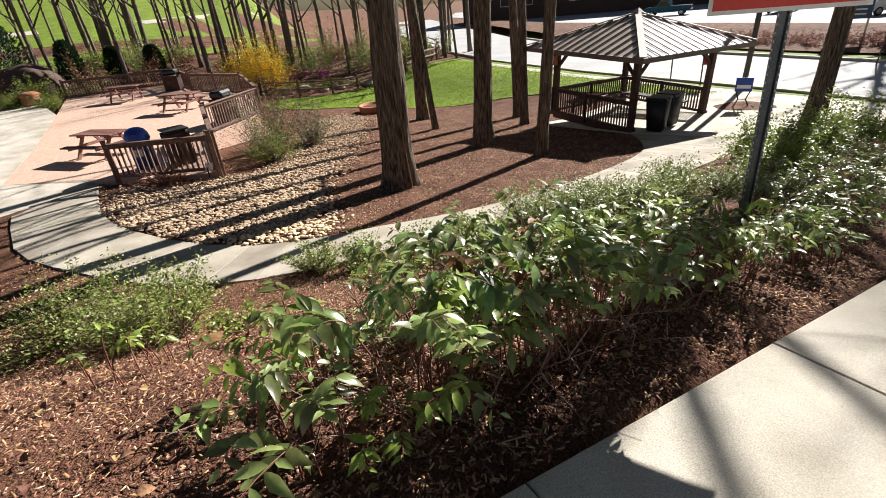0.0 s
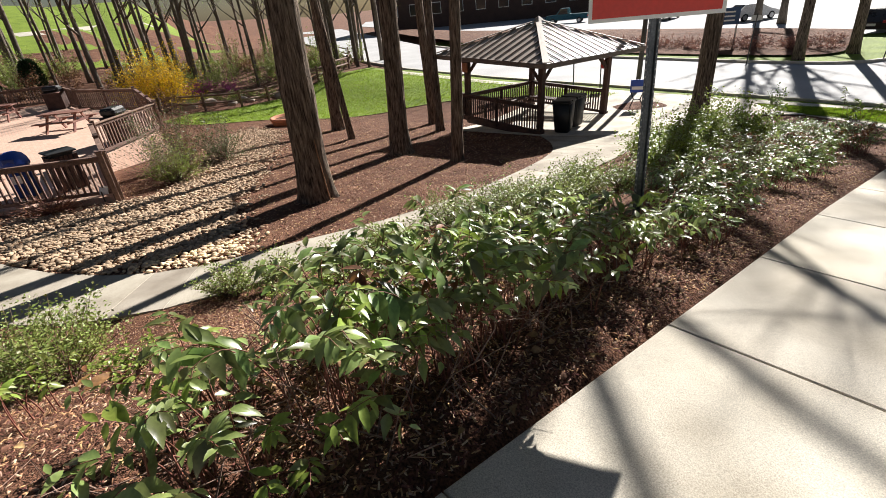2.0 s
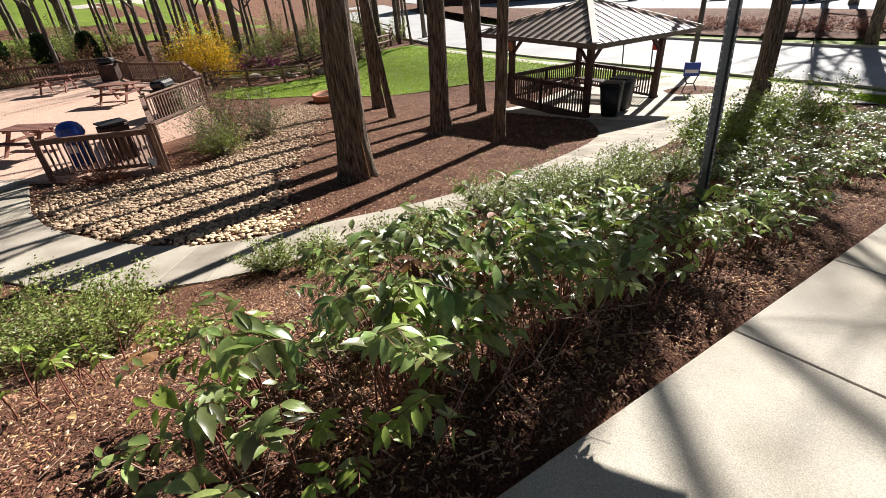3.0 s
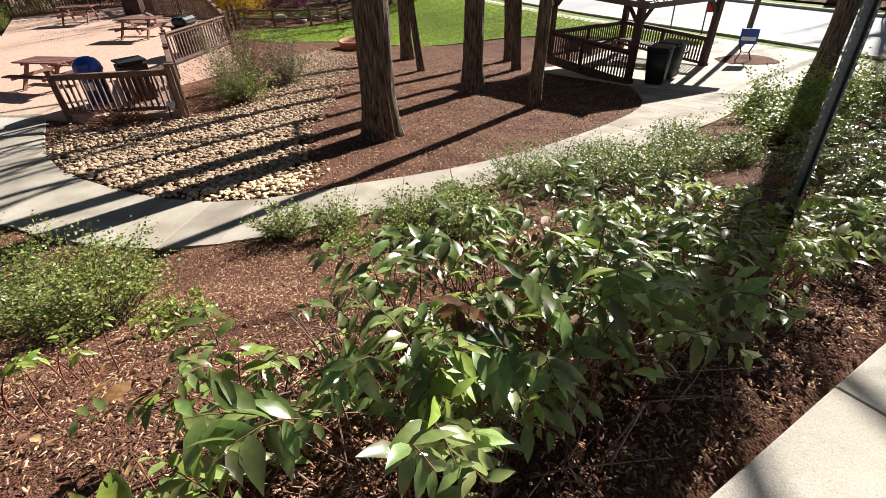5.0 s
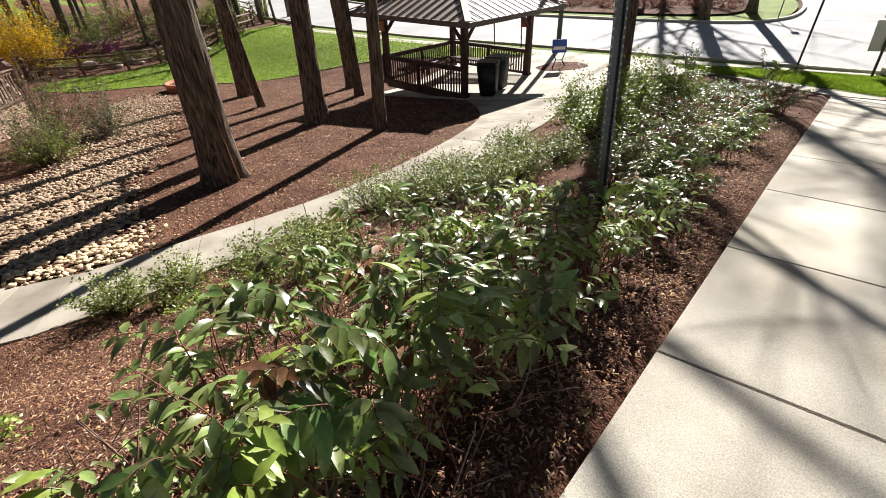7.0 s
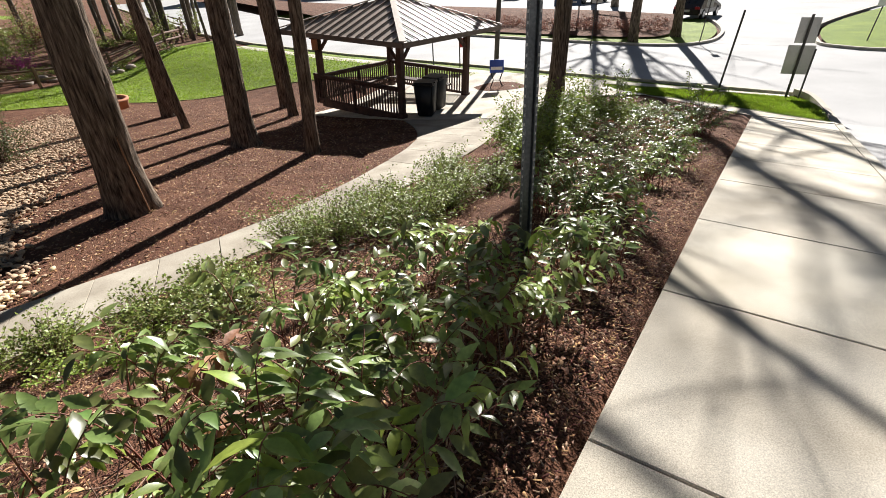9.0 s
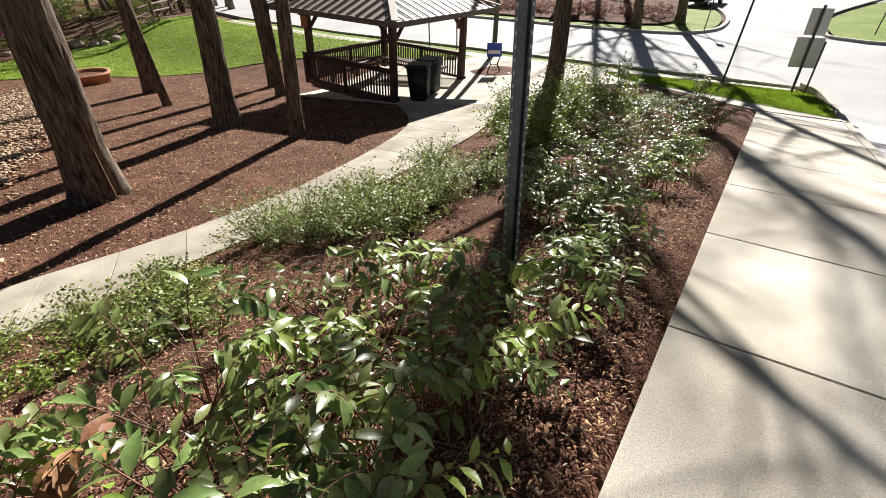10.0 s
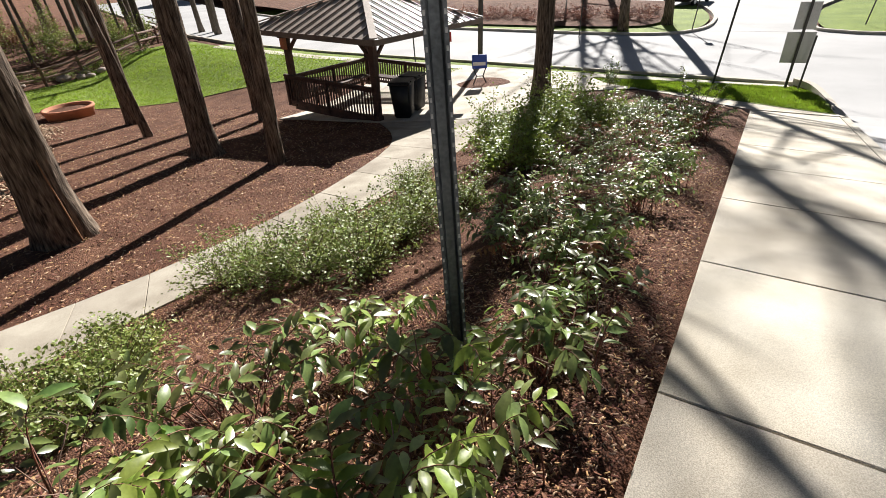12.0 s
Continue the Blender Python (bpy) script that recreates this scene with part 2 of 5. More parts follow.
def ease(a, b, v):
    """0 below a, 1 above b, smooth between."""
    u = min(1.0, max(0.0, (v - a) / (b - a)))
    return u * u * (3 - 2 * u)


def side_z(y):
    """Height of the upper pavement, which runs down towards the street."""
    y = min(max(y, -12.0), 18.2)
    if y < 6:
        return -0.14 * y
    return -0.84 - 0.17 * (y - 6) if y < 16 else -2.54 - 0.17 * (y - 16) * (1 - (y - 16) / 4.4)


def low_z(x, y):
    """Height of the lower garden."""
    z = -2.2 - 0.075 * (min(max(y, -2.0), 14.0) - 3.9)
    z += 0.08 * (x + 8.4) if x > -8.4 else 0.06 * (max(x, -24.0) + 8.4)
    return z


def ground_z(x, y):
    """Height of the whole ground sheet."""
    z = low_z(x, y)
    z += (-2.98 - z) * ease(14.5, 20.5, y)
    if x < -24:                                   # wooded bank beyond the lawn
        z += 1.2 * ease(27, 45, -x) * (1 - ease(8, 24, y))
        z += 11.0 * ease(46, 150, -x) * (1 - ease(4, 24, y + 0.25 * (x + 46)))
    top = side_z(y) - 0.25 * ease(18.2, 20.8, y)
    return z + (top - z) * (1 - ease(0.1, 5.4, -x)) if x > -5.4 else z


# ---- ground ----
def sheet(name, outline, dz, step, material, thick=0.0, parent=None, zf=ground_z):
    """A sheet with the given outline that follows the ground, dz above it; thick gives it a real edge."""
    bm = bmesh.new()
    bm.faces.new([bm.verts.new((x, y, 0)) for x, y in outline])
    xs, ys = [p[0] for p in outline], [p[1] for p in outline]
    for axis, lo, hi in ((0, min(xs), max(xs)), (1, min(ys), max(ys))):
        n = max(1, math.ceil((hi - lo) / step))
        for k in range(1, n):
            co, no = [0, 0, 0], [0, 0, 0]
            co[axis], no[axis] = lo + (hi - lo) * k / n, 1
            bmesh.ops.bisect_plane(bm, geom=bm.verts[:] + bm.edges[:] + bm.faces[:], plane_co=co, plane_no=no)
    for v in bm.verts:
        v.co.z = zf(v.co.x, v.co.y) + dz
    if thick:
        ext = bmesh.ops.extrude_face_region(bm, geom=bm.faces[:])
        for g in ext["geom"]:
            if isinstance(g, bmesh.types.BMVert):
                g.co.z += thick
    bmesh.ops.recalc_face_normals(bm, faces=bm.faces[:])
    if not thick and sum(f.normal.z for f in bm.faces) < 0:
        bmesh.ops.reverse_faces(bm, faces=bm.faces[:])
    return link(name, bm, material, parent)


def smooth_line(pts, n=6):
    """A rounder line through points (Catmull-Rom)."""
    out = []
    for i in range(len(pts) - 1):
        p = [Vector((*pts[min(max(j, 0), len(pts) - 1)], 0)) for j in (i - 1, i, i + 1, i + 2)]
        for k in range(n):
            t = k / n
            q = 0.5 * (2 * p[1] + (p[2] - p[0]) * t + (2 * p[0] - 5 * p[1] + 4 * p[2] - p[3]) * t * t + (3 * p[1] - p[0] - 3 * p[2] + p[3]) * t ** 3)
            out.append((q.x, q.y))
    return out + [tuple(pts[-1])]


def build_ground():
    xs = [-600, -300, -150, -100, -80] + [-66 + 2 * i for i in range(20)] + [-27 + i for i in range(10)] + [-17 + 0.3 * i for i in range(57)]
    xs += [0.2, 0.6, 1.0, 1.4, 1.85, 2.4, 3, 4, 6, 9, 14, 20, 40, 100, 300, 600]
    ys = [-300, -150, -60, -30, -15, -10, -7] + [-5 + 0.3 * i for i in range(80)] + [19.5 + i for i in range(14)] + [36, 45, 60, 80, 120, 200, 400, 800]
    verts = []
    for y in ys:
        for x in xs:
            z = ground_z(x, y)
            if -17 < x < -0.15 and -5 < y < 17:
                z += 0.035 * noise.noise(Vector((x * 1.1, y * 1.1, 0))) + 0.015 * noise.noise(Vector((x * 3.3, y * 3.3, 4)))
            elif x >= -0.15:
                z -= 0.16
            if y > 20.6:
                z -= 0.05
            verts.append((x, y, z))
    w = len(xs)
    faces = [(j * w + i, j * w + i + 1, (j + 1) * w + i + 1, (j + 1) * w + i) for j in range(len(ys) - 1) for i in range(w - 1)]
    return tagged(raw("ground", verts, faces, MULCH, smooth=True), "brown shredded bark mulch over sloping garden ground", "ground", kind="structure")


build_ground()

# the upper pavement: one slab after another, with open joints, and the kerb beside it
JOINTS = [-12.0, -9.6, -7.2, -5.0, -3.1, -1.35, 0.41, 2.19, 3.77, 5.47, 7.36, 9.2, 11.0, 12.8, 14.6, 16.4]
pavement = tagged(sheet("pavement", [(0.03, -12), (1.84, -12), (1.84, 16.4), (0.03, 16.4)], -0.09, 0.6, JOINT, zf=lambda x, y: side_z(y)), "pale concrete pavement of large slabs running downhill", "pavement", kind="structure")


def slab(name, corners, zf, thick, parent, material, gap=0.0065, step=0.6, drop=0.006):
    """One slab: a four-cornered plate with rounded edges that follows the ground."""
    (ax, ay), (bx, by), (cx, cy), (dx, dy) = corners
    n, m = 3, 3
    verts, faces = [], []
    mx, my = sum(p[0] for p in corners) / 4, sum(p[1] for p in corners) / 4
    rows = [(0.0, -1), (0.0, 0), (0.004, 1)] + [(k / (n + 1), 1) for k in range(1, n + 1)] + [(0.996, 1), (1.0, 0), (1.0, -1)]
    for v, hv in rows:
        for u, hu in rows:
            x = (ax + (bx - ax) * u) * (1 - v) + (dx + (cx - dx) * u) * v
            y = (ay + (by - ay) * u) * (1 - v) + (dy + (cy - dy) * u) * v
            d = Vector((mx - x, my - y))
            x, y = x + d.normalized().x * gap, y + d.normalized().y * gap
            h = min(hu, hv)
            verts.append((x, y, zf(x, y) + (0 if h == 1 else -drop if h == 0 else -thick)))
    w = len(rows)
    faces = [(j * w + i, j * w + i + 1, (j + 1) * w + i + 1, (j + 1) * w + i) for j in range(w - 1) for i in range(w - 1)]
    return raw(name, verts, faces, material, parent)


for y0, y1 in zip(JOINTS, JOINTS[1:]):
    slab("slab", [(0, y0), (1.86, y0), (1.86, y1), (0, y1)], lambda x, y: side_z(y), 0.12, pavement, CONCRETE)
slab("slab", [(0, 16.4), (1.86, 16.4), (1.86, 17.2), (-3.2, 18.5)], lambda x, y: ground_z(x, y) + 0.02, 0.1, pavement, CONCRETE)

kerb = tagged(sheet("kerb", [(1.87, -12), (2.02, -12), (2.02, 16.4), (1.87, 16.4)], -0.2, 0.8, CURB, 0.2, zf=lambda x, y: side_z(y)), "pale concrete kerb beside the side road", "kerb", kind="structure")
kerb_end = tagged(sheet("kerb_corner", smooth_line([(1.87, 16.4), (1.75, 18.0), (1.35, 20.0), (0.9, 20.75)]) + smooth_line([(1.0, 20.9), (1.5, 20.1), (1.9, 18.0), (2.02, 16.4)]), -0.18, 0.8, CURB, 0.19, zf=lambda x, y: side_z(y)), "curved concrete kerb at the street corner", "kerb", kind="structure")
side_road = tagged(sheet("side_road", [(2.02, -60), (11, -60), (11, 21), (0.9, 21), (1.5, 20.1), (1.9, 18), (2.02, 16.4)], -0.12, 1.2, ASPHALT, zf=lambda x, y: side_z(y)), "light grey worn side road", "road", kind="structure")
street = tagged(sheet("street", [(-140, 62), (-90, 44.5), (-60, 33.5), (-40, 26.2), (-30, 23.5), (-20, 22.2), (-10, 21.7), (2, 21.0), (11, 21), (60, 21), (60, 31), (8, 31), (2.4, 31.5), (-3.4, 31.3), (-6, 29.6), (-15, 30.3), (-30, 32.5), (-46, 38), (-75, 51), (-120, 72)], -2.955, 3.0, ASPHALT, zf=lambda x, y: 0.0), "sunlit pale grey street", "road", kind="structure")
branch_road = tagged(sheet("branch_road", [(-3.4, 31.3), (2.4, 31.5), (1.4, 34), (1.8, 40), (6, 57), (-9, 57), (-4.6, 42), (-3.4, 38), (-2.9, 34.5)], -2.951, 3.0, ASPHALT, zf=lambda x, y: 0.0), "pale side street leading to the car park", "road", kind="structure")
car_park = tagged(sheet("car_park", [(-75, 55), (-46, 46.5), (-12, 41.5), (-6, 41.5), (-5, 44), (20, 57), (20, 100), (-150, 100), (-120, 78), (-75, 60)], -2.955, 6.0, ASPHALT, zf=lambda x, y: 0.0), "sunlit pale car park beyond the street", "car park", kind="structure")

# lawns
tagged(sheet("lawn", smooth_line([(-30.5, 6.0), (-28.3, 7.3), (-26.6, 10.6), (-24, 12.9), (-22.2, 14.6), (-20, 16.6), (-16.5, 18.2), (-13.5, 18.6), (-11.0, 19.0)], 4) + [(-10.6, 20.4), (-20, 21.2), (-30, 22.4), (-35, 23.6)] + smooth_line([(-35, 22.5), (-34.2, 18.3), (-33.4, 14.6), (-31.6, 10.4), (-31.9, 8.2)], 3), 0.03, 0.8, GRASS), "bright green mown lawn sloping to the street", "lawn", kind="structure")
tagged(sheet("grass_strip", smooth_line([(-5.2, 20.2), (-4.4, 19.2), (-3.0, 18.4), (-0.2, 17.4), (1.78, 16.6)], 4) + [(1.7, 18.0), (1.3, 20.0), (0.9, 20.5)], 0.03, 0.5, GRASS), "bright green grass strip beside the street", "lawn", kind="structure")
tagged(sheet("verge", [(-30, 22.6), (-20, 21.3), (-10, 20.9), (0.8, 20.75), (0.8, 20.95), (-10, 21.65), (-20, 22.15), (-30, 23.4)], 0.03, 2.0, GRASS), "thin strip of grass along the street kerb", "lawn", kind="structure")
tagged(sheet("island_lawn", smooth_line([(-46, 38.2), (-30, 32.8), (-15, 30.6), (-6.2, 29.9), (-3.6, 31.4), (-3.2, 34.5), (-3.7, 38), (-4.9, 41.8)], 4) + [(-6.5, 41.6), (-5.6, 36), (-6.6, 33), (-15, 33.2), (-30, 35.8), (-45, 41)], 0.06, 1.5, GRASS, zf=lambda x, y: -2.95), "green verge round the planted street island", "lawn", kind="structure")
tagged(sheet("corner_lawn", smooth_line([(8, 31.2), (3.2, 31.4), (1.9, 33.0), (2.2, 40), (6, 52)], 4) + [(40, 52), (40, 31.2)], 0.06, 3.0, GRASS, zf=lambda x, y: -2.95), "green lawn across the junction", "lawn", kind="structure")


def kerb_line(name, pts, w, h, zf, label):
    """A raised kerb along a line."""
    a, b = [], []
    for i, p in enumerate(pts):
        d = (Vector(pts[min(i + 1, len(pts) - 1)]) - Vector(pts[max(i - 1, 0)])).normalized()
        a.append((p[0] - d.y * w / 2, p[1] + d.x * w / 2)), b.append((p[0] + d.y * w / 2, p[1] - d.x * w / 2))
    verts, faces = [], []
    for (ax, ay), (bx, by) in zip(a, b):
        za, zb = zf(ax, ay), zf(bx, by)
        verts += [(ax, ay, za - 0.1), (ax, ay, za + h), (bx, by, zb + h), (bx, by, zb - 0.1)]
    for i in range(len(pts) - 1):
        for k in range(4):
            faces.append((4 * i + k, 4 * i + (k + 1) % 4, 4 * i + 4 + (k + 1) % 4, 4 * i + 4 + k))
    faces += [(3, 2, 1, 0), tuple(4 * (len(pts) - 1) + k for k in range(4))]
    return tagged(raw(name, verts, faces, CURB), label, "kerb", kind="structure")


flat = lambda x, y: -2.96
kerb_line("kerb_street", [(-90, 44.4), (-60, 33.3), (-40, 26.0), (-30, 23.4), (-20, 22.1), (-10, 21.6), (0.95, 20.95)], 0.16, 0.1, flat, "concrete kerb along the near side of the street")
kerb_line("kerb_island", smooth_line([(-46, 38.0), (-30, 32.5), (-15, 30.35), (-6, 29.65), (-3.35, 31.2), (-2.9, 34.5), (-3.4, 38), (-4.6, 42)], 5), 0.18, 0.13, flat, "concrete kerb round the street island")
kerb_line("kerb_opposite", smooth_line([(40, 31.0), (8, 31.0), (2.6, 31.4), (1.55, 33.5), (1.8, 40), (6, 54)], 5), 0.18, 0.13, flat, "concrete kerb round the opposite corner")

# the lower garden path: slabs along a curve
UPPER = smooth_line([(-15.6, -1.9), (-11.8, -1.75), (-9.6, -1.15), (-7.6, 0.0), (-6.75, 1.1), (-6.45, 2.6), (-6.15, 4.2), (-6.13, 6.2), (-6.55, 8.7), (-7.2, 10.7), (-8.2, 12.0), (-9.3, 12.9)], 6)
LOWER = smooth_line([(-13.4, -3.6), (-10.3, -3.1), (-8.4, -2.3), (-6.4, -1.0), (-5.5, 0.3), (-5.25, 1.9), (-5.15, 3.6), (-4.95, 6.0), (-5.0, 8.6), (-5.2, 10.6), (-5.6, 12.4), (-6.1, 14.0)], 6)
garden_path = tagged(sheet("garden_path", UPPER + LOWER[::-1], -0.05, 0.5, JOINT), "pale concrete garden path curving past the gazebo", "path", kind="structure")
for i in range(0, len(UPPER) - 1, 3):
    j = min(i + 3, len(UPPER) - 1)
    slab("slab", [UPPER[i], LOWER[i], LOWER[j], UPPER[j]], lambda x, y: ground_z(x, y) + 0.035, 0.1, garden_path, PATH_CONCRETE, gap=0.006)
plaza = tagged(sheet("gazebo_paving", [(-9.3, 12.9), (-6.1, 14.0), (-5.6, 15.6), (-5.2, 17.6), (-4.2, 18.9), (-5.4, 20.2), (-10.5, 20.6), (-13.6, 18.4), (-13.4, 12.6)], 0.02, 0.7, CONCRETE, 0.025), "pale concrete paving under and beside the gazebo", "paving", kind="structure")
front_walk = tagged(sheet("street_walk", [(-5.2, 17.6), (-3.2, 18.5), (-4.4, 19.3), (-5.3, 20.3), (0.85, 20.5), (0.8, 20.75), (-10, 20.9), (-20, 21.3), (-30, 22.6), (-30, 21.9), (-20, 20.6), (-10.5, 20.3)], 0.025, 1.5, CONCRETE, 0.02), "narrow concrete walk along the street", "path", kind="structure")


# ---- trees ----
def tree(x, y, r, height, lean=(0, 0), flare=1.5, sides=20, limbs=14, seed=0, bark=None, label="", crown=True, group="garden trees", first=0.38, name="tree", buds=True):
    """A tree: a fluted tapering trunk with root flare, limbs, and a thin spring crown of twigs with buds."""
    rnd = random.Random(seed)
    t = thing(name, Matrix.Translation((x, y, ground_z(x, y) - 0.05)), label or "tall bare tree with furrowed grey-brown bark in mulch", "tree", group)
    pts, radii = [], []
    n = 14 if sides > 10 else 7
    for i in range(n + 1):
        u = (i / n) ** 1.6
        h = height * u
        pts.append((lean[0] * h + 0.10 * r * math.sin(h * 0.7 + seed), lean[1] * h + 0.10 * r * math.cos(h * 0.9 + seed), h))
        radii.append(r * (1 - 0.72 * u) * (1 + (flare - 1) * math.exp(-h / (0.9 * r + 0.1))))
    bm = bmesh.new()
    tube(bm, pts, radii, sides, wobble=0.18)
    if sides > 10:                                # furrowed bark: narrow ridges run up the trunk
        bmesh.ops.subdivide_edges(bm, edges=[e for e in bm.edges if abs(e.verts[0].co.z - e.verts[1].co.z) > 0.02], cuts=3, use_grid_fill=True)
        bmesh.ops.subdivide_edges(bm, edges=[e for e in bm.edges if abs(e.verts[0].co.z - e.verts[1].co.z) < 0.02 and e.verts[0].co.z < 9], cuts=2, use_grid_fill=True)
        for v in bm.verts:
            h = v.co.z
            u = (h / height)
            c = Vector((lean[0] * h, lean[1] * h, h))
            d = v.co - c
            a = math.atan2(d.y, d.x)
            g = noise.noise(Vector((math.cos(a) * r * 16, math.sin(a) * r * 16, h * 1.1 + seed)))
            v.co += d.normalized() * 0.05 * r * (abs(g) * 2 - 0.6) if d.length > 1e-4 else Vector()
    part("trunk", bm, bark or BARK, t, smooth=True)
    tips, twig_lines = [], []
    for k in range(limbs):
        u = first + (0.97 - first) * (k + rnd.random() * 0.6) / limbs
        h = height * u
        a = rnd.uniform(0, 6.28)
        ln = height * rnd.uniform(0.14, 0.26) * (1.25 - u * 0.6)
        base = Vector((lean[0] * h, lean[1] * h, h))
        d = Vector((math.cos(a), math.sin(a), rnd.uniform(0.5, 1.1))).normalized()
        mid = base + d * ln * 0.5 + Vector((0, 0, ln * 0.08))
        end = base + d * ln + Vector((0, 0, ln * 0.22))
        rr = r * (1 - 0.8 * u) * 0.62
        lb = bmesh.new()
        tube(lb, [base, mid, end], [rr, rr * 0.6, rr * 0.2], 6)
        part("limb", lb, bark or BARK, t, smooth=True)
        for j in range(5):
            s = rnd.uniform(0.35, 1)
            p = base + (end - base) * s
            e = p + Vector((rnd.uniform(-1, 1), rnd.uniform(-1, 1), rnd.uniform(0.1, 1))).normalized() * ln * rnd.uniform(0.25, 0.5)
            twig_lines.append(([p, (p + e) / 2 + Vector((rnd.uniform(-.1, .1), rnd.uniform(-.1, .1), 0)), e], rr * 0.28))
            tips.append((p, e))
    if crown:
        if sides <= 8:                            # far trees: the fine branching is one mesh
            bm = bmesh.new()
            for line, tr in twig_lines:
                tube(bm, line, [tr, tr * 0.6, tr * 0.2], 3, cap=False)
            tagged(part("fine_branching", bm, bark or BARK, t), kind="stuff")
            twig_lines = []
        for line, tr in twig_lines:
            part("twig", tube(bmesh.new(), line, [tr, tr * 0.6, tr * 0.2], 3, cap=False), bark or BARK, t)
        verts, faces = [], []
        for p, e in tips if buds else ():
            for j in range(26):
                c = p + (e - p) * rnd.random() + Vector((rnd.gauss(0, .25), rnd.gauss(0, .25), rnd.gauss(0, .25)))
                s = rnd.uniform(0.02, 0.05)
                b = len(verts)
                u, v = Vector((rnd.uniform(-1, 1), rnd.uniform(-1, 1), rnd.uniform(-1, 1))) * s, Vector((rnd.uniform(-1, 1), rnd.uniform(-1, 1), rnd.uniform(-1, 1))) * s
                verts += [c - u, c + v, c + u * 1.4]
                faces.append((b, b + 1, b + 2))
        if verts:
            tagged(raw("crown", verts, faces, BUDS, t), kind="stuff")
    return t


tree(-9.05, 4.35, 0.36, 21, (0.03, 0.03), 1.45, seed=1, label="large tree with deeply furrowed grey-brown bark and a thin cord", limbs=16)
tree(-11.6, 8.7, 0.29, 20, (0.025, 0.03), 1.6, seed=2)
tree(-19.2, 10.8, 0.27, 19, (0.0, 0.0), 1.3, seed=3, sides=14)
tree(-15.9, 9.5, 0.14, 15, (-0.10, -0.05), 1.2, seed=4, sides=12, label="slender leaning tree with dark bark in mulch")
tree(-9.05, 8.8, 0.165, 17, (0.045, 0.035), 1.25, seed=5, sides=14, label="slim straight tree with smooth grey-brown bark by the gazebo")
tree(-16.0, 13.8, 0.21, 18, (-0.03, 0.0), 1.3, seed=6, sides=12)
tree(-13.95, 12.4, 0.17, 17, (-0.02, 0.02), 1.3, seed=7, sides=12)
tree(-5.75, 16.6, 0.27, 18, (0.03, 0.04), 1.4, seed=8, sides=16, limbs=15, first=0.42, buds=False, label="leaning tree with grey-brown bark among green shrubs")
tree(-6.8, 30.6, 0.25, 19, (0.0, 0.0), 1.3, seed=9, sides=12, limbs=18, first=0.32, group="street trees", label="young tree on the street island verge")
tree(-5.0, 32.9, 0.25, 20, (-0.03, 0.0), 1.3, seed=10, sides=12, limbs=18, first=0.32, group="street trees", label="young tree on the street island verge")

# tall trees added in the car park, mostly out of view, to shade the pavement
for i, (x, y) in enumerate([(-13.6, 50.6), (-16.4, 53.5)]):
    tree(x, y, 0.29, 33, (0.0, 0.0), 1.3, sides=8, limbs=30, seed=90 + i, bark=BARK_FAR, group="street trees", label="added tall bare tree, mostly out of view, that shades the pavement", first=0.3, buds=False)


# ---- gazebo ----
def baluster_rail(t, a, b, h0, h1, wood, n, rail_w=0.09, posts=()):
    """A railing from a to b: top and bottom rails and its balusters."""
    a, b = Vector(a), Vector(b)
    up = Vector((0, 0, 1))
    part("top_rail", beamed(a + up * h1, b + up * h1, rail_w + 0.04, 0.045, 0.008), wood, t)
    part("upper_rail", beamed(a + up * (h1 - 0.07), b + up * (h1 - 0.07), 0.04, 0.09), wood, t)
    part("bottom_rail", beamed(a + up * h0, b + up * h0, 0.045, 0.09, 0.006), wood, t)
    d = (b - a)
    me = None
    for k in range(n):
        p = a + d * ((k + 0.5) / n)
        if me is None:
            ob = part("baluster", boxed(0, 0, (h1 - h0) / 2 - 0.04, 0.04, 0.04, h1 - h0 - 0.09), wood, t)
            me = ob.data
        else:
            ob = new("baluster", me)
            ob.parent = t
        ob.matrix_basis = Matrix.Translation(p + up * (h0 + 0.02)) @ Matrix.Rotation(math.atan2(d.y, d.x), 4, "Z")
    for s in posts:
        p = a + d * s
        part("rail_post", boxed(p.x, p.y, p.z + h1 / 2 + 0.02, 0.1, 0.1, h1 + 0.04, 0.008), wood, t)


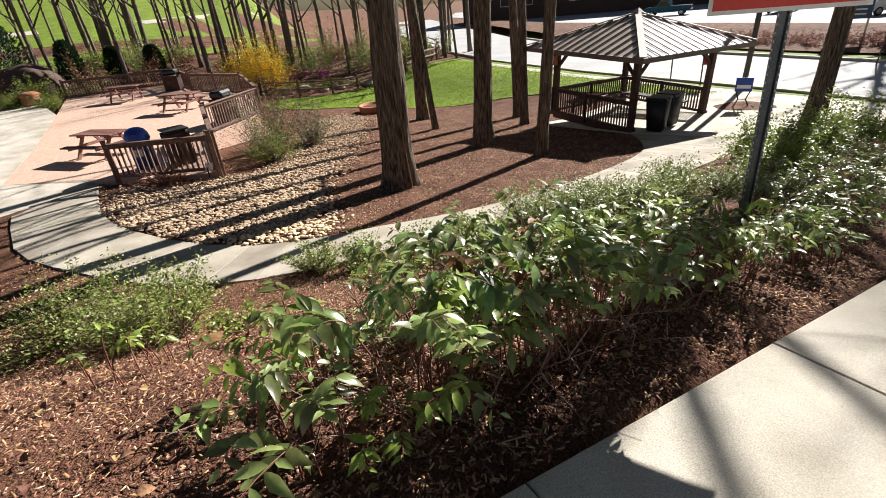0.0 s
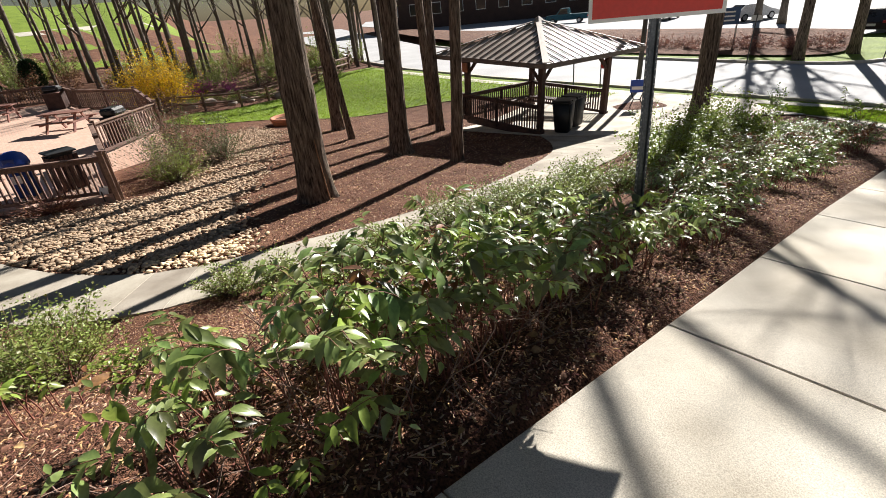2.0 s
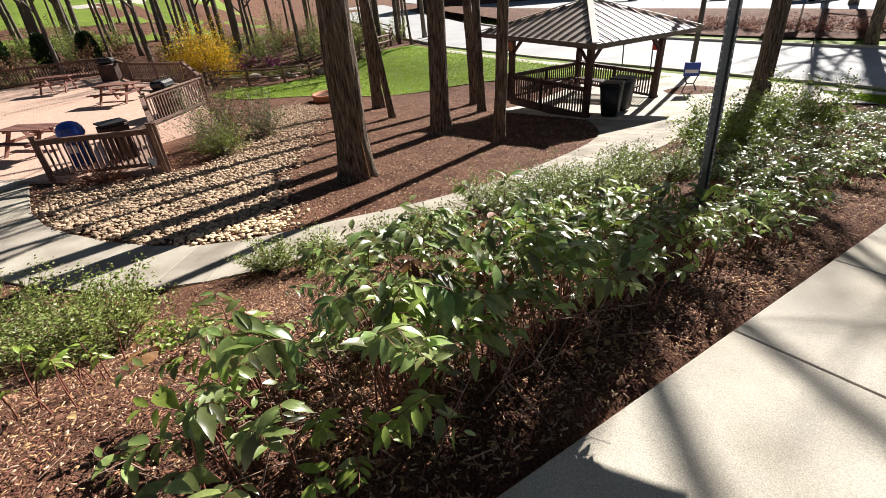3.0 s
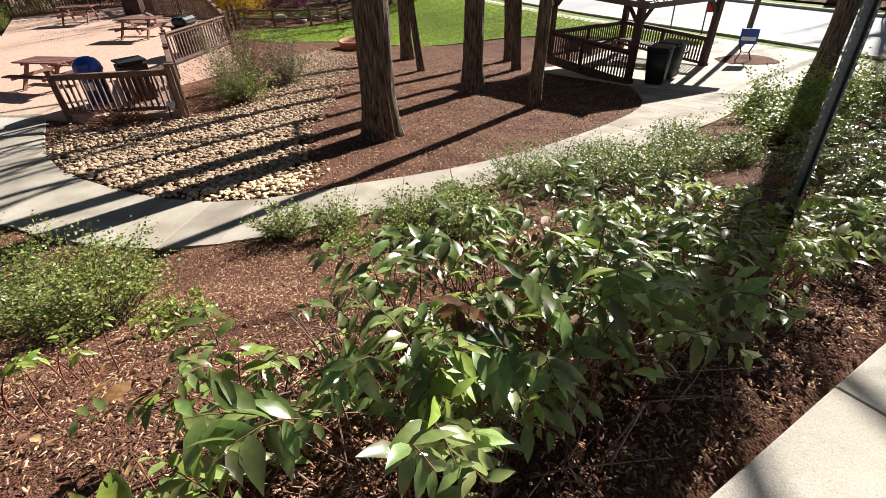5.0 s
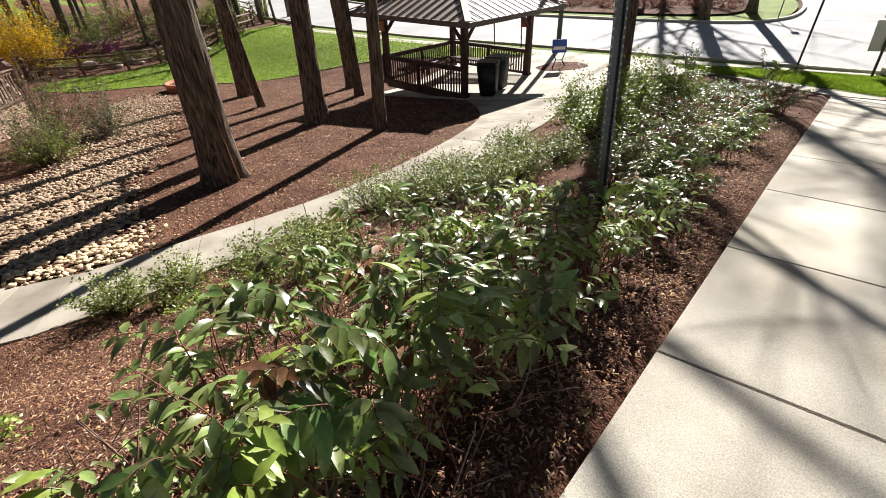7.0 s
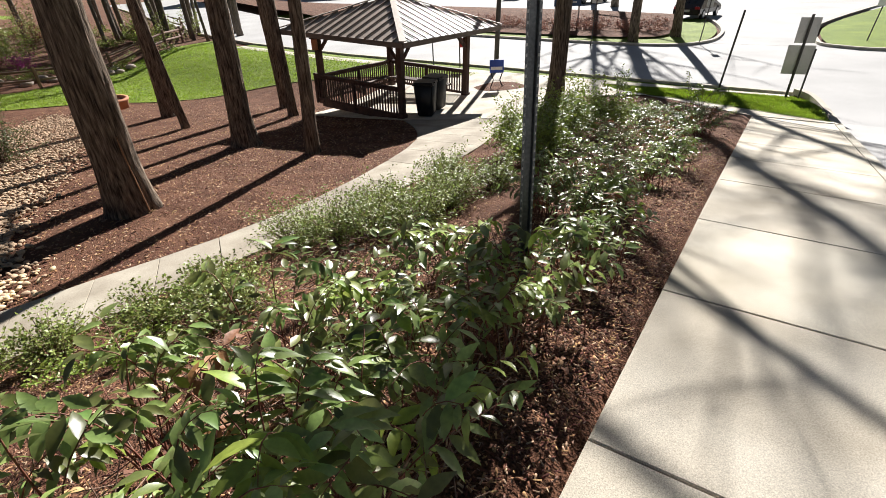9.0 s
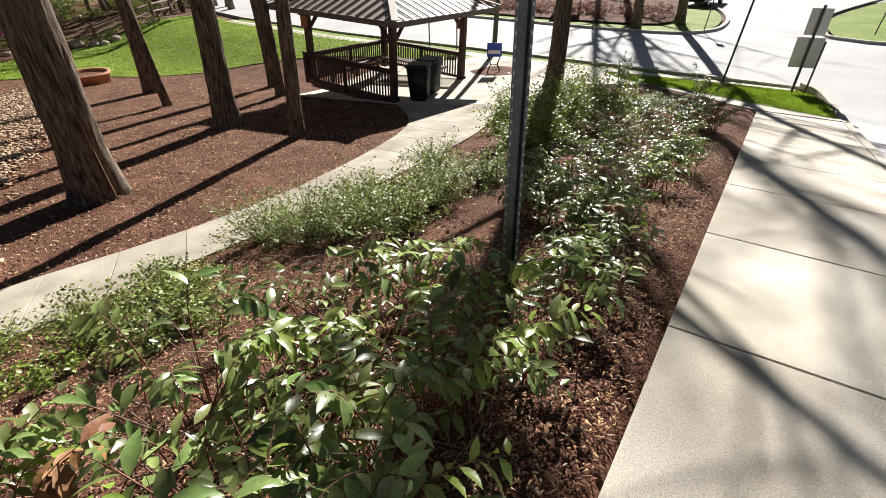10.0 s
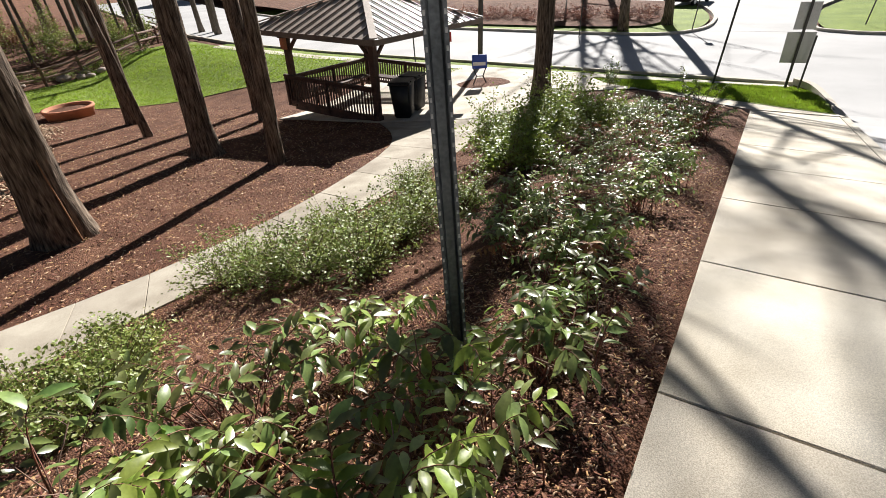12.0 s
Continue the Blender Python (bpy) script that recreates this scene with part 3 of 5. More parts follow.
def gazebo(m, side=3.675, over=0.88, eave=2.43, rise=1.0):
    t = thing("gazebo", m, "square dark-stained timber gazebo with railings and seamed metal roof", "gazebo")
    s = side
    corners = {"F": (0, 0), "R": (0, s), "L": (-s, 0), "B": (-s, s)}
    for x, y in corners.values():
        post = part("post", boxed(x, y, eave / 2, 0.19, 0.19, eave, 0.012), STAIN, t)
        part("post_base", boxed(x, y, 0.09, 0.25, 0.25, 0.18, 0.01), STAIN, post)
    for x, y in ((-s / 2, s), (-s, s / 2)):
        part("post", boxed(x, y, 0.5, 0.11, 0.11, 1.0, 0.01), STAIN, t)
    # beams under the eaves and knee braces
    for a, b in (((0, 0), (0, s)), ((0, s), (-s, s)), ((-s, s), (-s, 0)), ((-s, 0), (0, 0))):
        part("beam", beamed((*a, eave - 0.1), (*b, eave - 0.1), 0.12, 0.22, 0.01), STAIN, t)
        d = Vector((b[0] - a[0], b[1] - a[1], 0)).normalized()
        for q, e in ((a, d), (b, -d)):
            part("knee_brace", beamed((q[0], q[1], eave - 0.75), (q[0] + e.x * 0.55, q[1] + e.y * 0.55, eave - 0.18), 0.07, 0.09), STAIN, t)
    baluster_rail(t, (-0.05, -0.13, 0.02), (-s - 0.22, -0.13, 0.02), 0.14, 0.98, STAIN, 32, posts=(0.5, 0.985))
    baluster_rail(t, (-s, 0.1, 0.02), (-s, s - 0.1, 0.02), 0.14, 0.95, STAIN, 30)
    baluster_rail(t, (-s + 0.1, s, 0.02), (-0.1, s, 0.02), 0.14, 0.95, STAIN, 30)
    # dark board in place of the shaded gap under the railing, facing the slope
    part("skirt", boxed(-s / 2, -0.06, 0.0, s, 0.05, 0.2), STAIN, t)
    feeder = part("feeder", boxed(-s + 0.02, -0.15, 1.98, 0.2, 0.12, 0.34, 0.012), TERRA, t, "small orange box on the gazebo post")
    part("feeder_roof", boxed(-s + 0.02, -0.16, 2.17, 0.26, 0.2, 0.03, 0.006), STAIN, feeder)
    # benches along the two far sides
    for a, b in (((-s + 0.35, 0.3), (-s + 0.35, s - 0.5)), ((-s + 0.5, s - 0.35), (-0.5, s - 0.35))):
        bench = part("bench", beamed((*a, 0.45), (*b, 0.45), 0.4, 0.05, 0.008), STAIN, t)
        for u in (0.1, 0.5, 0.9):
            part("bench_leg", boxed(a[0] + (b[0] - a[0]) * u, a[1] + (b[1] - a[1]) * u, 0.22, 0.08, 0.08, 0.44), STAIN, bench)
    # hipped roof: four sheets with standing seams, coloured darker for the shadow they cast
    lo, hi = -over, s + over
    e = [(over, -over), (over, s + over), (-s - over, s + over), (-s - over, -over)]
    apex = Vector((-s / 2, s / 2, eave + rise))
    z0 = eave + 0.02
    for k in range(4):
        a, b = Vector((*e[k], z0)), Vector((*e[(k + 1) % 4], z0))
        bm = bmesh.new()
        nrm = (b - a).cross(apex - a).normalized()
        if nrm.z < 0:
            nrm = -nrm
        vs = [bm.verts.new(p) for p in (a, b, apex, a - nrm * 0.05, b - nrm * 0.05, apex - nrm * 0.05)]
        for f in ((0, 1, 2), (5, 4, 3), (0, 3, 4, 1), (1, 4, 5, 2), (2, 5, 3, 0)):
            bm.faces.new([vs[i] for i in f])
        bmesh.ops.recalc_face_normals(bm, faces=bm.faces[:])
        panel = part("roof_panel", bm, ROOF, t)
        inward = ((apex - (a + b) / 2)).normalized()
        along = (b - a).normalized()
        length, reach = (b - a).length, (apex - (a + b) / 2).length
        n = 15
        for i in range(1, n):
            u = i / n
            p = a + along * length * u
            q = p + inward * reach * (1 - abs(2 * u - 1)) * 0.985
            part("seam", beamed(p + nrm * 0.03, q + nrm * 0.03, 0.026, 0.042), ROOF_SEAM_SHADE, panel)
        part("fascia", beamed(a - Vector((0, 0, 0.06)), b - Vector((0, 0, 0.06)), 0.04, 0.15), ROOF_TRIM, t)
        part("ridge_cap", beamed(a + Vector((0, 0, 0.05)), apex + Vector((0, 0, 0.06)), 0.2, 0.03), ROOF, t)
    cap = bmesh.new()
    bmesh.ops.create_cone(cap, cap_ends=True, segments=4, radius1=0.24, radius2=0.03, depth=0.16, matrix=Matrix.Translation(apex + Vector((0, 0, 0.1))) @ Matrix.Rotation(radians(45), 4, "Z"))
    part("roof_cap", cap, ROOF, t)
    return t


GAZ = pose(-9.505, 13.107, -2.95, -1.6, 1.9, -2.9)
gazebo(GAZ)


# ---- street furniture ----
def perforated_post(x, y, z0, h, lean=(0, 0), label="", w=0.05, turn=0.0):
    t = thing("sign_post", Matrix.Translation((x, y, z0)) @ Matrix.Rotation(radians(turn), 4, "Z"), label, "sign post")
    bm = bmesh.new()
    d = 0.032
    outline = [(-w / 2 - 0.013, 0), (-w / 2, 0), (-w / 2 + 0.008, d), (w / 2 - 0.008, d), (w / 2, 0), (w / 2 + 0.013, 0), (w / 2 + 0.013, 0.004), (w / 2 - 0.002, 0.005), (w / 2 - 0.010, d + 0.005), (-w / 2 + 0.010, d + 0.005), (-w / 2 + 0.002, 0.005), (-w / 2 - 0.013, 0.004)]
    lo = [bm.verts.new((px, py, -0.2)) for px, py in outline]
    hi = [bm.verts.new((px + lean[0] * h, py + lean[1] * h, h)) for px, py in outline]
    for k in range(len(outline)):
        bm.faces.new((lo[k], lo[(k + 1) % len(outline)], hi[(k + 1) % len(outline)], hi[k]))
    bm.faces.new(hi), bm.faces.new(lo[::-1])
    bmesh.ops.recalc_face_normals(bm, faces=bm.faces[:])
    part("channel", bm, STEEL, t)
    return t


post = perforated_post(-0.75, 3.19, ground_z(-0.75, 3.19), 2.6, (-0.006, 0.0), label="dark galvanised perforated steel post in the shrub bed", turn=35)
# solid pale boxes imitate light coming through the perforations
hole_me = None
for k in range(46):
    for sx in (-0.0315, 0.0315):
        if hole_me is None:
            ob = part("hole", boxed(0, 0, 0, 0.007, 0.007, 0.015), HOLE_DAYLIGHT, post)
            hole_me = ob.data
        else:
            ob = new("hole", hole_me)
            ob.parent = post
        ob.matrix_basis = Matrix.Translation((sx - 0.006 * (0.25 + k * 0.05), 0.001, 0.25 + k * 0.05))


def text_mesh(name, body, size, material, parent, m, depth=0.002):
    cu = bpy.data.curves.new(name, "FONT")
    cu.body, cu.size, cu.align_x, cu.align_y, cu.extrude = body, size, "CENTER", "CENTER", depth
    tmp = bpy.data.objects.new("tmp", cu)
    scene.collection.objects.link(tmp)
    me = bpy.data.meshes.new_from_object(tmp.evaluated_get(bpy.context.evaluated_depsgraph_get()))
    bpy.data.objects.remove(tmp), bpy.data.curves.remove(cu)
    me.materials.clear(), me.materials.append(material)
    ob = new(name, me)
    ob.parent = parent
    ob.matrix_basis = m
    return ob


def road_sign(m, w, h, face, rim, label, body=""):
    """A flat sign plate standing in its own x-z plane, its face towards -y."""
    t = thing("road_sign", m, label, "sign")
    part("plate", boxed(0, 0, 0, w, 0.004, h, 0.001), rim, t)
    part("face", boxed(0, -0.004, 0, w - 0.05, 0.004, h - 0.05), face, t)
    if body:
        text_mesh("lettering", body, h * 0.35, SIGN_WHITE, t, Matrix.Translation((0, -0.008, -0.1)) @ Matrix.Rotation(radians(90), 4, "X"))
    return t


road_sign(pose(-0.73, 3.12, 1.592, 0, 0, 35), 0.84, 0.61, SIGN_RED, SIGN_WHITE, "red traffic sign with a white border on the steel post", "WAY")


# ---- plants ----
def mesh_of(name, verts, faces, mats, parent=None, index=None, smooth=False):
    """A large mesh from numpy arrays: verts (n, 3), faces as rows of equal length."""
    me = bpy.data.meshes.new(name)
    k = faces.shape[1]
    me.vertices.add(len(verts)), me.loops.add(faces.size), me.polygons.add(len(faces))
    me.vertices.foreach_set("co", np.ascontiguousarray(verts, np.float32).ravel())
    me.loops.foreach_set("vertex_index", np.ascontiguousarray(faces, np.int32).ravel())
    me.polygons.foreach_set("loop_start", np.arange(0, faces.size, k, dtype=np.int32))
    for m in mats:
        me.materials.append(m)
    if index is not None:
        me.polygons.foreach_set("material_index", np.ascontiguousarray(index, np.int32))
    if smooth:
        me.polygons.foreach_set("use_smooth", np.ones(len(faces), bool))
    me.update(calc_edges=True)
    ob = new(name, me)
    if parent is not None:
        ob.parent = parent
    return ob


# a lance-shaped leaf, one unit long: midrib, a folded half each side, the tip bent down
LANCE = np.array([(0, 0, 0), (0, .24, .03), (0, .5, .03), (0, .76, -.01), (0, 1, -.09),
                  (-.13, .20, .06), (-.19, .44, .08), (-.11, .74, .03),
                  (.13, .20, .06), (.19, .44, .08), (.11, .74, .03)], float)
LANCE_F = np.array([(0, 1, 5, 5), (1, 2, 6, 5), (2, 3, 7, 6), (3, 4, 7, 7), (0, 8, 1, 1), (1, 8, 9, 2), (2, 9, 10, 3), (3, 10, 4, 4)])
LANCE_T = np.array([(0, 1, 5), (1, 2, 6), (1, 6, 5), (2, 3, 7), (2, 7, 6), (3, 4, 7), (0, 8, 1), (1, 8, 9), (1, 9, 2), (2, 9, 10), (2, 10, 3), (3, 10, 4)])
OVAL = np.array([(0, 0, 0), (-.31, .5, .10), (0, 1, -.02), (.31, .5, .10), (0, .5, .0)], float)
OVAL_T = np.array([(0, 4, 1), (1, 4, 2), (0, 3, 4), (4, 3, 2)])


def scatter(template, tris, base, along, normal, size):
    """Copies of a small template laid at points, along directions."""
    along = along / np.linalg.norm(along, axis=1, keepdims=True)
    side = np.cross(along, normal)
    side /= np.linalg.norm(side, axis=1, keepdims=True) + 1e-9
    up = np.cross(side, along)
    v = (base[:, None] + size[:, None, None] * (template[None, :, 0, None] * side[:, None] + template[None, :, 1, None] * along[:, None] + template[None, :, 2, None] * up[:, None]))
    f = tris[None] + (np.arange(len(base)) * len(template))[:, None, None]
    return v.reshape(-1, 3), f.reshape(-1, tris.shape[1])


def stem_mesh(lines, r0, material, parent, name="branchwork", sides=4):
    bm = bmesh.new()
    for pts in lines:
        n = len(pts)
        tube(bm, pts, [r0 * (1 - 0.75 * i / (n - 1)) for i in range(n)], sides, cap=False)
    ob = part(name, bm, material, parent, smooth=True)
    return tagged(ob, kind="stuff")


def arching_shrub(x, y, rad, height, stems, seed, leaf=0.105, label="", new_share=0.06, rust=0.0, singles=0, group="arching shrubs", start=0.42, bare=0.0):
    """An evergreen shrub: red arching stems with two rows of lance leaves that hang from them."""
    rnd = np.random.default_rng(seed)
    z0 = ground_z(x, y)
    t = thing("arching_shrub", Matrix.Translation((x, y, z0)), label or "evergreen shrub with glossy dark green lance leaves on arching stems", "shrub", group)
    lines, bases, dirs, norms, sizes, kinds = [], [], [], [], [], []
    for s in range(stems):
        a = rnd.uniform(0, 2 * math.pi)
        reach = rad * rnd.uniform(0.35, 1.1)
        h = height * rnd.uniform(0.6, 1.12) * (1.12 - 0.35 * reach / rad)
        off = rnd.normal(0, 0.10, 2)
        bend = rnd.normal(0, 0.35)
        arch = rnd.uniform(1.6, 2.5)
        pts = []
        n = 9
        for i in range(n + 1):
            u = i / n
            d = reach * (0.25 * u + 0.75 * u ** 1.8)
            aa = a + bend * u
            pts.append(np.array([off[0] + math.cos(aa) * d, off[1] + math.sin(aa) * d, h * (arch * u - (arch - 0.95) * u * u) / (arch * arch / (4 * (arch - 0.95)) if arch > 1.9 else 0.957)]))
        gz = [ground_z(x + p[0], y + p[1]) - z0 for p in pts]
        pts = [p + np.array([0, 0, max(0.0, gz[i] * 0.8)]) for i, p in enumerate(pts)]
        lines.append([Vector(p) for p in pts])
        ls = leaf * rnd.uniform(0.8, 1.2)
        length = sum(np.linalg.norm(q - p) for p, q in zip(pts, pts[1:]))
        count = int(length * (1 - start) / (ls * 0.25))
        young = rnd.random() < new_share
        rusty = rnd.random() < rust
        for k in range(count):
            u = start + (1 - start) * (k + 0.5) / count
            i = min(int(u * n), n - 1)
            p = pts[i] + (pts[i + 1] - pts[i]) * (u * n - i)
            d = pts[i + 1] - pts[i]
            d = d / np.linalg.norm(d)
            side = np.cross(d, (0, 0, 1))
            side /= np.linalg.norm(side) + 1e-6
            sgn = 1 if k % 2 else -1
            out = side * sgn * rnd.uniform(0.7, 1.0) + d * rnd.uniform(0.3, 0.75) + np.array([0, 0, rnd.uniform(-1.15, 0.2)])
            nm = np.array([0, 0, 1.0]) + rnd.normal(0, 0.38, 3) + d * 0.2
            bases.append(p), dirs.append(out), norms.append(nm)
            sizes.append(ls * rnd.uniform(0.55, 1.2) * (0.65 + 0.35 * math.sin(math.pi * min(1, (k + 1) / count))))
            kinds.append(1 if young and u > 0.6 else 2 if rusty else 0)
    for s in range(int(stems * bare)):                # bare old wood low in the shrub
        a, reach, h = rnd.uniform(0, 2 * math.pi), rad * rnd.uniform(0.3, 1.0), height * rnd.uniform(0.25, 0.75)
        off, kink = rnd.normal(0, 0.14 * rad / 0.45, 2), rnd.normal(0, 0.05, 2)
        foot = Vector((off[0], off[1], 0))
        end = Vector((off[0] + math.cos(a) * reach, off[1] + math.sin(a) * reach, h))
        mid = foot.lerp(end, 0.5) + Vector((kink[0], kink[1], 0.06))
        lines.append([foot, mid, end])
        side = mid.lerp(end, 0.4)
        lines.append([side, side + Vector((rnd.normal(0, 0.07), rnd.normal(0, 0.07), 0.05)), side + Vector((rnd.normal(0, 0.14), rnd.normal(0, 0.14), 0.12))])
    for k, pts in enumerate(lines):
        m = len(pts)
        part("stem", tube(bmesh.new(), pts, [0.0045 * (1 - 0.75 * i / (m - 1)) for i in range(m)], 4, cap=False), STEM if k < stems else OLD_WOOD, t, smooth=True)
    bases, dirs, norms, sizes, kinds = map(np.array, (bases, dirs, norms, sizes, kinds))
    order = rnd.permutation(len(bases))
    one, rest = order[:singles], order[singles:]
    for i in one:
        v, f = scatter(LANCE, LANCE_T, bases[i:i + 1], dirs[i:i + 1], norms[i:i + 1], sizes[i:i + 1])
        mesh_of("leaf", v, f, [(LEAF, LEAF_NEW, LEAF_RUST)[kinds[i]]], t, smooth=True)
    v, f = scatter(LANCE, LANCE_T, bases[rest], dirs[rest], norms[rest], sizes[rest])
    tagged(mesh_of("foliage", v, f, [LEAF, LEAF_NEW, LEAF_RUST], t, np.repeat(kinds[rest], len(LANCE_T)), True), kind="stuff")
    return t


def dense_shrub(x, y, rad, height, count, seed, leaf=0.026, material=None, label="", group="small-leaved shrubs", name="small_leaved_shrub", twig=None, open_=0.0, clusters=60, flat=1.0):
    """A small-leaved shrub: many twigs from one base, with leaves clustered along their outer part."""
    rnd = np.random.default_rng(seed)
    z0 = ground_z(x, y)
    t = thing(name, Matrix.Translation((x, y, z0)), label or "low evergreen shrub with tiny green leaves in mulch", "shrub", group)
    lines, bs = [], []
    per = max(8, count // clusters)
    for c in range(clusters):
        a, e = rnd.uniform(0, 2 * math.pi), rnd.uniform(0.1, 1.0) ** 0.7
        r = rad * rnd.uniform(0.5, 1.2) * (1 + 0.25 * math.sin(3 * a + seed))
        tip = np.array([math.cos(a) * r * math.sqrt(1 - (e * 0.8) ** 2), math.sin(a) * r * math.sqrt(1 - (e * 0.8) ** 2), height * e * rnd.uniform(0.65, 1.3)])
        tip[2] += max(-0.25, min(0.35, 0.7 * (ground_z(x + tip[0], y + tip[1]) - z0)))
        base = np.array([rnd.normal(0, 0.12 * rad), rnd.normal(0, 0.12 * rad), 0.0])
        mid = base * 0.5 + tip * 0.5 + np.array([0, 0, -0.02 * height])
        lines.append([Vector(base), Vector(mid), Vector(tip)])
        u = rnd.uniform(0.45 - 0.2 * open_, 1.05, per) ** 0.8
        p = base + (tip - base) * u[:, None] + rnd.normal(0, 0.085 * rad * (1 - 0.5 * open_), (per, 3)) * np.array([1, 1, 0.8])
        bs.append(p)
    stem_mesh(lines, 0.005 + 0.003 * rad, twig or TWIG, t, sides=3)
    b = np.concatenate(bs)
    b = b[b[:, 2] > 0.02]
    n = len(b)
    d = rnd.normal(0, 1, (n, 3)) * np.array([1, 1, 0.5]) + b * np.array([0.5, 0.5, 0.2]) / rad
    nm = rnd.normal(0, 0.55, (n, 3)) + np.array([0, 0, 1.0])
    v, f = scatter(OVAL, OVAL_T, b, d, nm, leaf * rnd.uniform(0.7, 1.3, n))
    tagged(mesh_of("foliage", v, f, [material or HOLLY], t), kind="stuff")
    return t


for i, (x, y, r, h) in enumerate([(-0.62, -0.20, .40, .50), (-0.54, 0.38, .45, .70), (-0.52, 0.90, .44, .72), (-1.20, 0.60, .50, .66), (-0.60, 1.38, .46, .72), (-1.38, 1.20, .50, .66), (-0.62, 1.90, .45, .60),
                                  (-1.42, 1.85, .50, .66), (-0.60, 2.45, .42, .62), (-1.50, 2.50, .50, .64), (-0.62, 2.92, .36, .56), (-1.35, 3.20, .42, .48), (-0.50, 3.62, .34, .42), (-0.52, 4.15, .32, .38), (-1.00, -0.05, .40, .48)]):
    arching_shrub(x, y, r, h, 17 if i in (0, 14) else 20 if i in (3, 5) else 32 if i in (1, 2, 4) else 26, 100 + i, leaf=0.118, singles=60 if i in (0, 1, 2, 4, 6) else 0, new_share=0.24 if i in (0, 8, 10, 11, 13) else 0.13, rust=0.012, start=0.46, bare=0.6)
for i, (x, y, r, h) in enumerate([(-0.75, 4.6, .45, .46), (-1.35, 4.9, .5, .5), (-0.85, 5.5, .5, .46), (-1.55, 5.9, .5, .5), (-0.75, 6.5, .5, .46), (-1.45, 7.0, .55, .5), (-0.65, 7.6, .5, .46),
                                  (-1.55, 8.1, .6, .52), (-0.85, 8.7, .5, .5), (-1.75, 9.3, .6, .52), (-0.85, 9.8, .5, .55), (-1.55, 10.6, .6, .6), (-0.65, 11.0, .5, .6), (-1.2, 11.9, .6, .55)]):
    arching_shrub(x, y, r, h, 30, 200 + i, leaf=0.085, new_share=0.03, rust=0.04 if i < 8 else 0.3, start=0.2, label="low evergreen shrub with shiny leaves and rusty tips" if i >= 8 else "low evergreen shrub with shiny dark green leaves", group="shrubs along the pavement")
arching_shrub(-0.9, 11.6, .35, 1.15, 12, 260, leaf=0.08, new_share=0.6, rust=0.0, label="tall sprig with pale green leaves above the shrubs", group="shrubs along the pavement")

for i, (x, y, r, h) in enumerate([(-5.3, -1.7, .85, .72), (-4.5, -1.15, .85, .78), (-3.8, -0.75, .7, .66), (-5.2, 1.1, .4, .45), (-4.8, 1.6, .38, .45), (-4.15, 2.3, .48, .5), (-3.6, 2.7, .5, .52),
                                  (-4.25, 3.0, .42, .45), (-3.1, 2.45, .42, .42), (-4.75, 4.5, .55, .62), (-4.05, 4.6, .6, .66), (-3.35, 4.6, .6, .62), (-2.7, 4.7, .52, .55), (-3.8, 5.5, .6, .6), (-2.95, 5.6, .6, .58),
                                  (-3.4, 6.4, .5, .55), (-2.7, 6.5, .45, .45), (-4.5, 6.0, .4, .45), (-4.3, 7.7, .5, .55)]):
    dense_shrub(x, y, r, h, int(3300 * r / 0.6), 300 + i, leaf=0.036, clusters=80, open_=0.45)
for i, (x, y) in enumerate([(-4.0, 1.5), (-3.55, 1.85), (-2.9, -0.2)]):
    dense_shrub(x, y, 0.3, 0.22, 420, 330 + i, leaf=0.04, material=LEAF_NEW, label="small low plant with bright green leaves in mulch", name="bright_sprout", clusters=22, open_=0.5, group="bright sprouts")
for i, (x, y, r, h) in enumerate([(-3.85, 9.9, .75, 1.05), (-2.95, 9.7, .7, .95), (-3.0, 8.5, .65, .8), (-3.4, 11.3, .8, 1.15), (-2.5, 11.0, .6, .9), (-4.6, 11.6, .6, .8), (-4.0, 13.0, .7, .9)]):
    dense_shrub(x, y, r, h, 3400, 400 + i, leaf=0.06, material=OLIVE, label="bushy shrub with bright yellow-green leaves by the path", group="bright shrubs", name="bright_shrub")
for i, (x, y) in enumerate([(-2.2, 13.2), (-1.4, 13.6), (-2.9, 14.2), (-2.0, 14.6)]):
    dense_shrub(x, y, 0.75, 0.32, 2600, 450 + i, leaf=0.04, material=LEAF, label="low dark blue-green ground cover plant", group="ground cover", name="ground_cover_plant")
dense_shrub(-4.2, 18.9, 0.4, 0.75, 500, 470, leaf=0.07, material=LEAF, label="small sparse dark-leaved shrub beside the street walk", name="sparse_shrub", open_=1.0, clusters=16)
for i, (x, y, r, h) in enumerate([(-15.6, 2.8, 1.3, 2.1), (-17.4, 3.6, 1.2, 2.3), (-14.4, 2.7, .9, 1.2), (-16.4, 4.6, 1.0, 1.5)]):
    dense_shrub(x, y, r, h, 2700, 480 + i, leaf=0.055, material=(GREENERY, LITTER, OLIVE, GREENERY)[i], label="loose open shrub with sparse green leaves by the railing", name="open_shrub", open_=1.0, clusters=130, group="shrubs by the railing")
dense_shrub(-13.5, -0.3, 1.0, 0.55, 700, 490, leaf=0.035, material=LEAF_RUST, label="low bare reddish twiggy shrub by the railing", name="twiggy_shrub", open_=1.0, clusters=150, twig=STEM)
arching_shrub(-0.78, 5.0, 0.26, 0.42, 16, 512, leaf=0.115, new_share=0.85, start=0.25, label="upright plant with bright green lance leaves in mulch", group="sprouting plants")
# small sprouting plants in the mulch
for i, (x, y) in enumerate([(-1.95, -1.0), (-2.3, -0.75), (-0.35, 0.05)]):
    arching_shrub(x, y, 0.2, 0.35, 7, 500 + i, leaf=0.08, new_share=0.9, label="young sprouting plant with pale green leaves in mulch", group="sprouting plants", start=0.5)


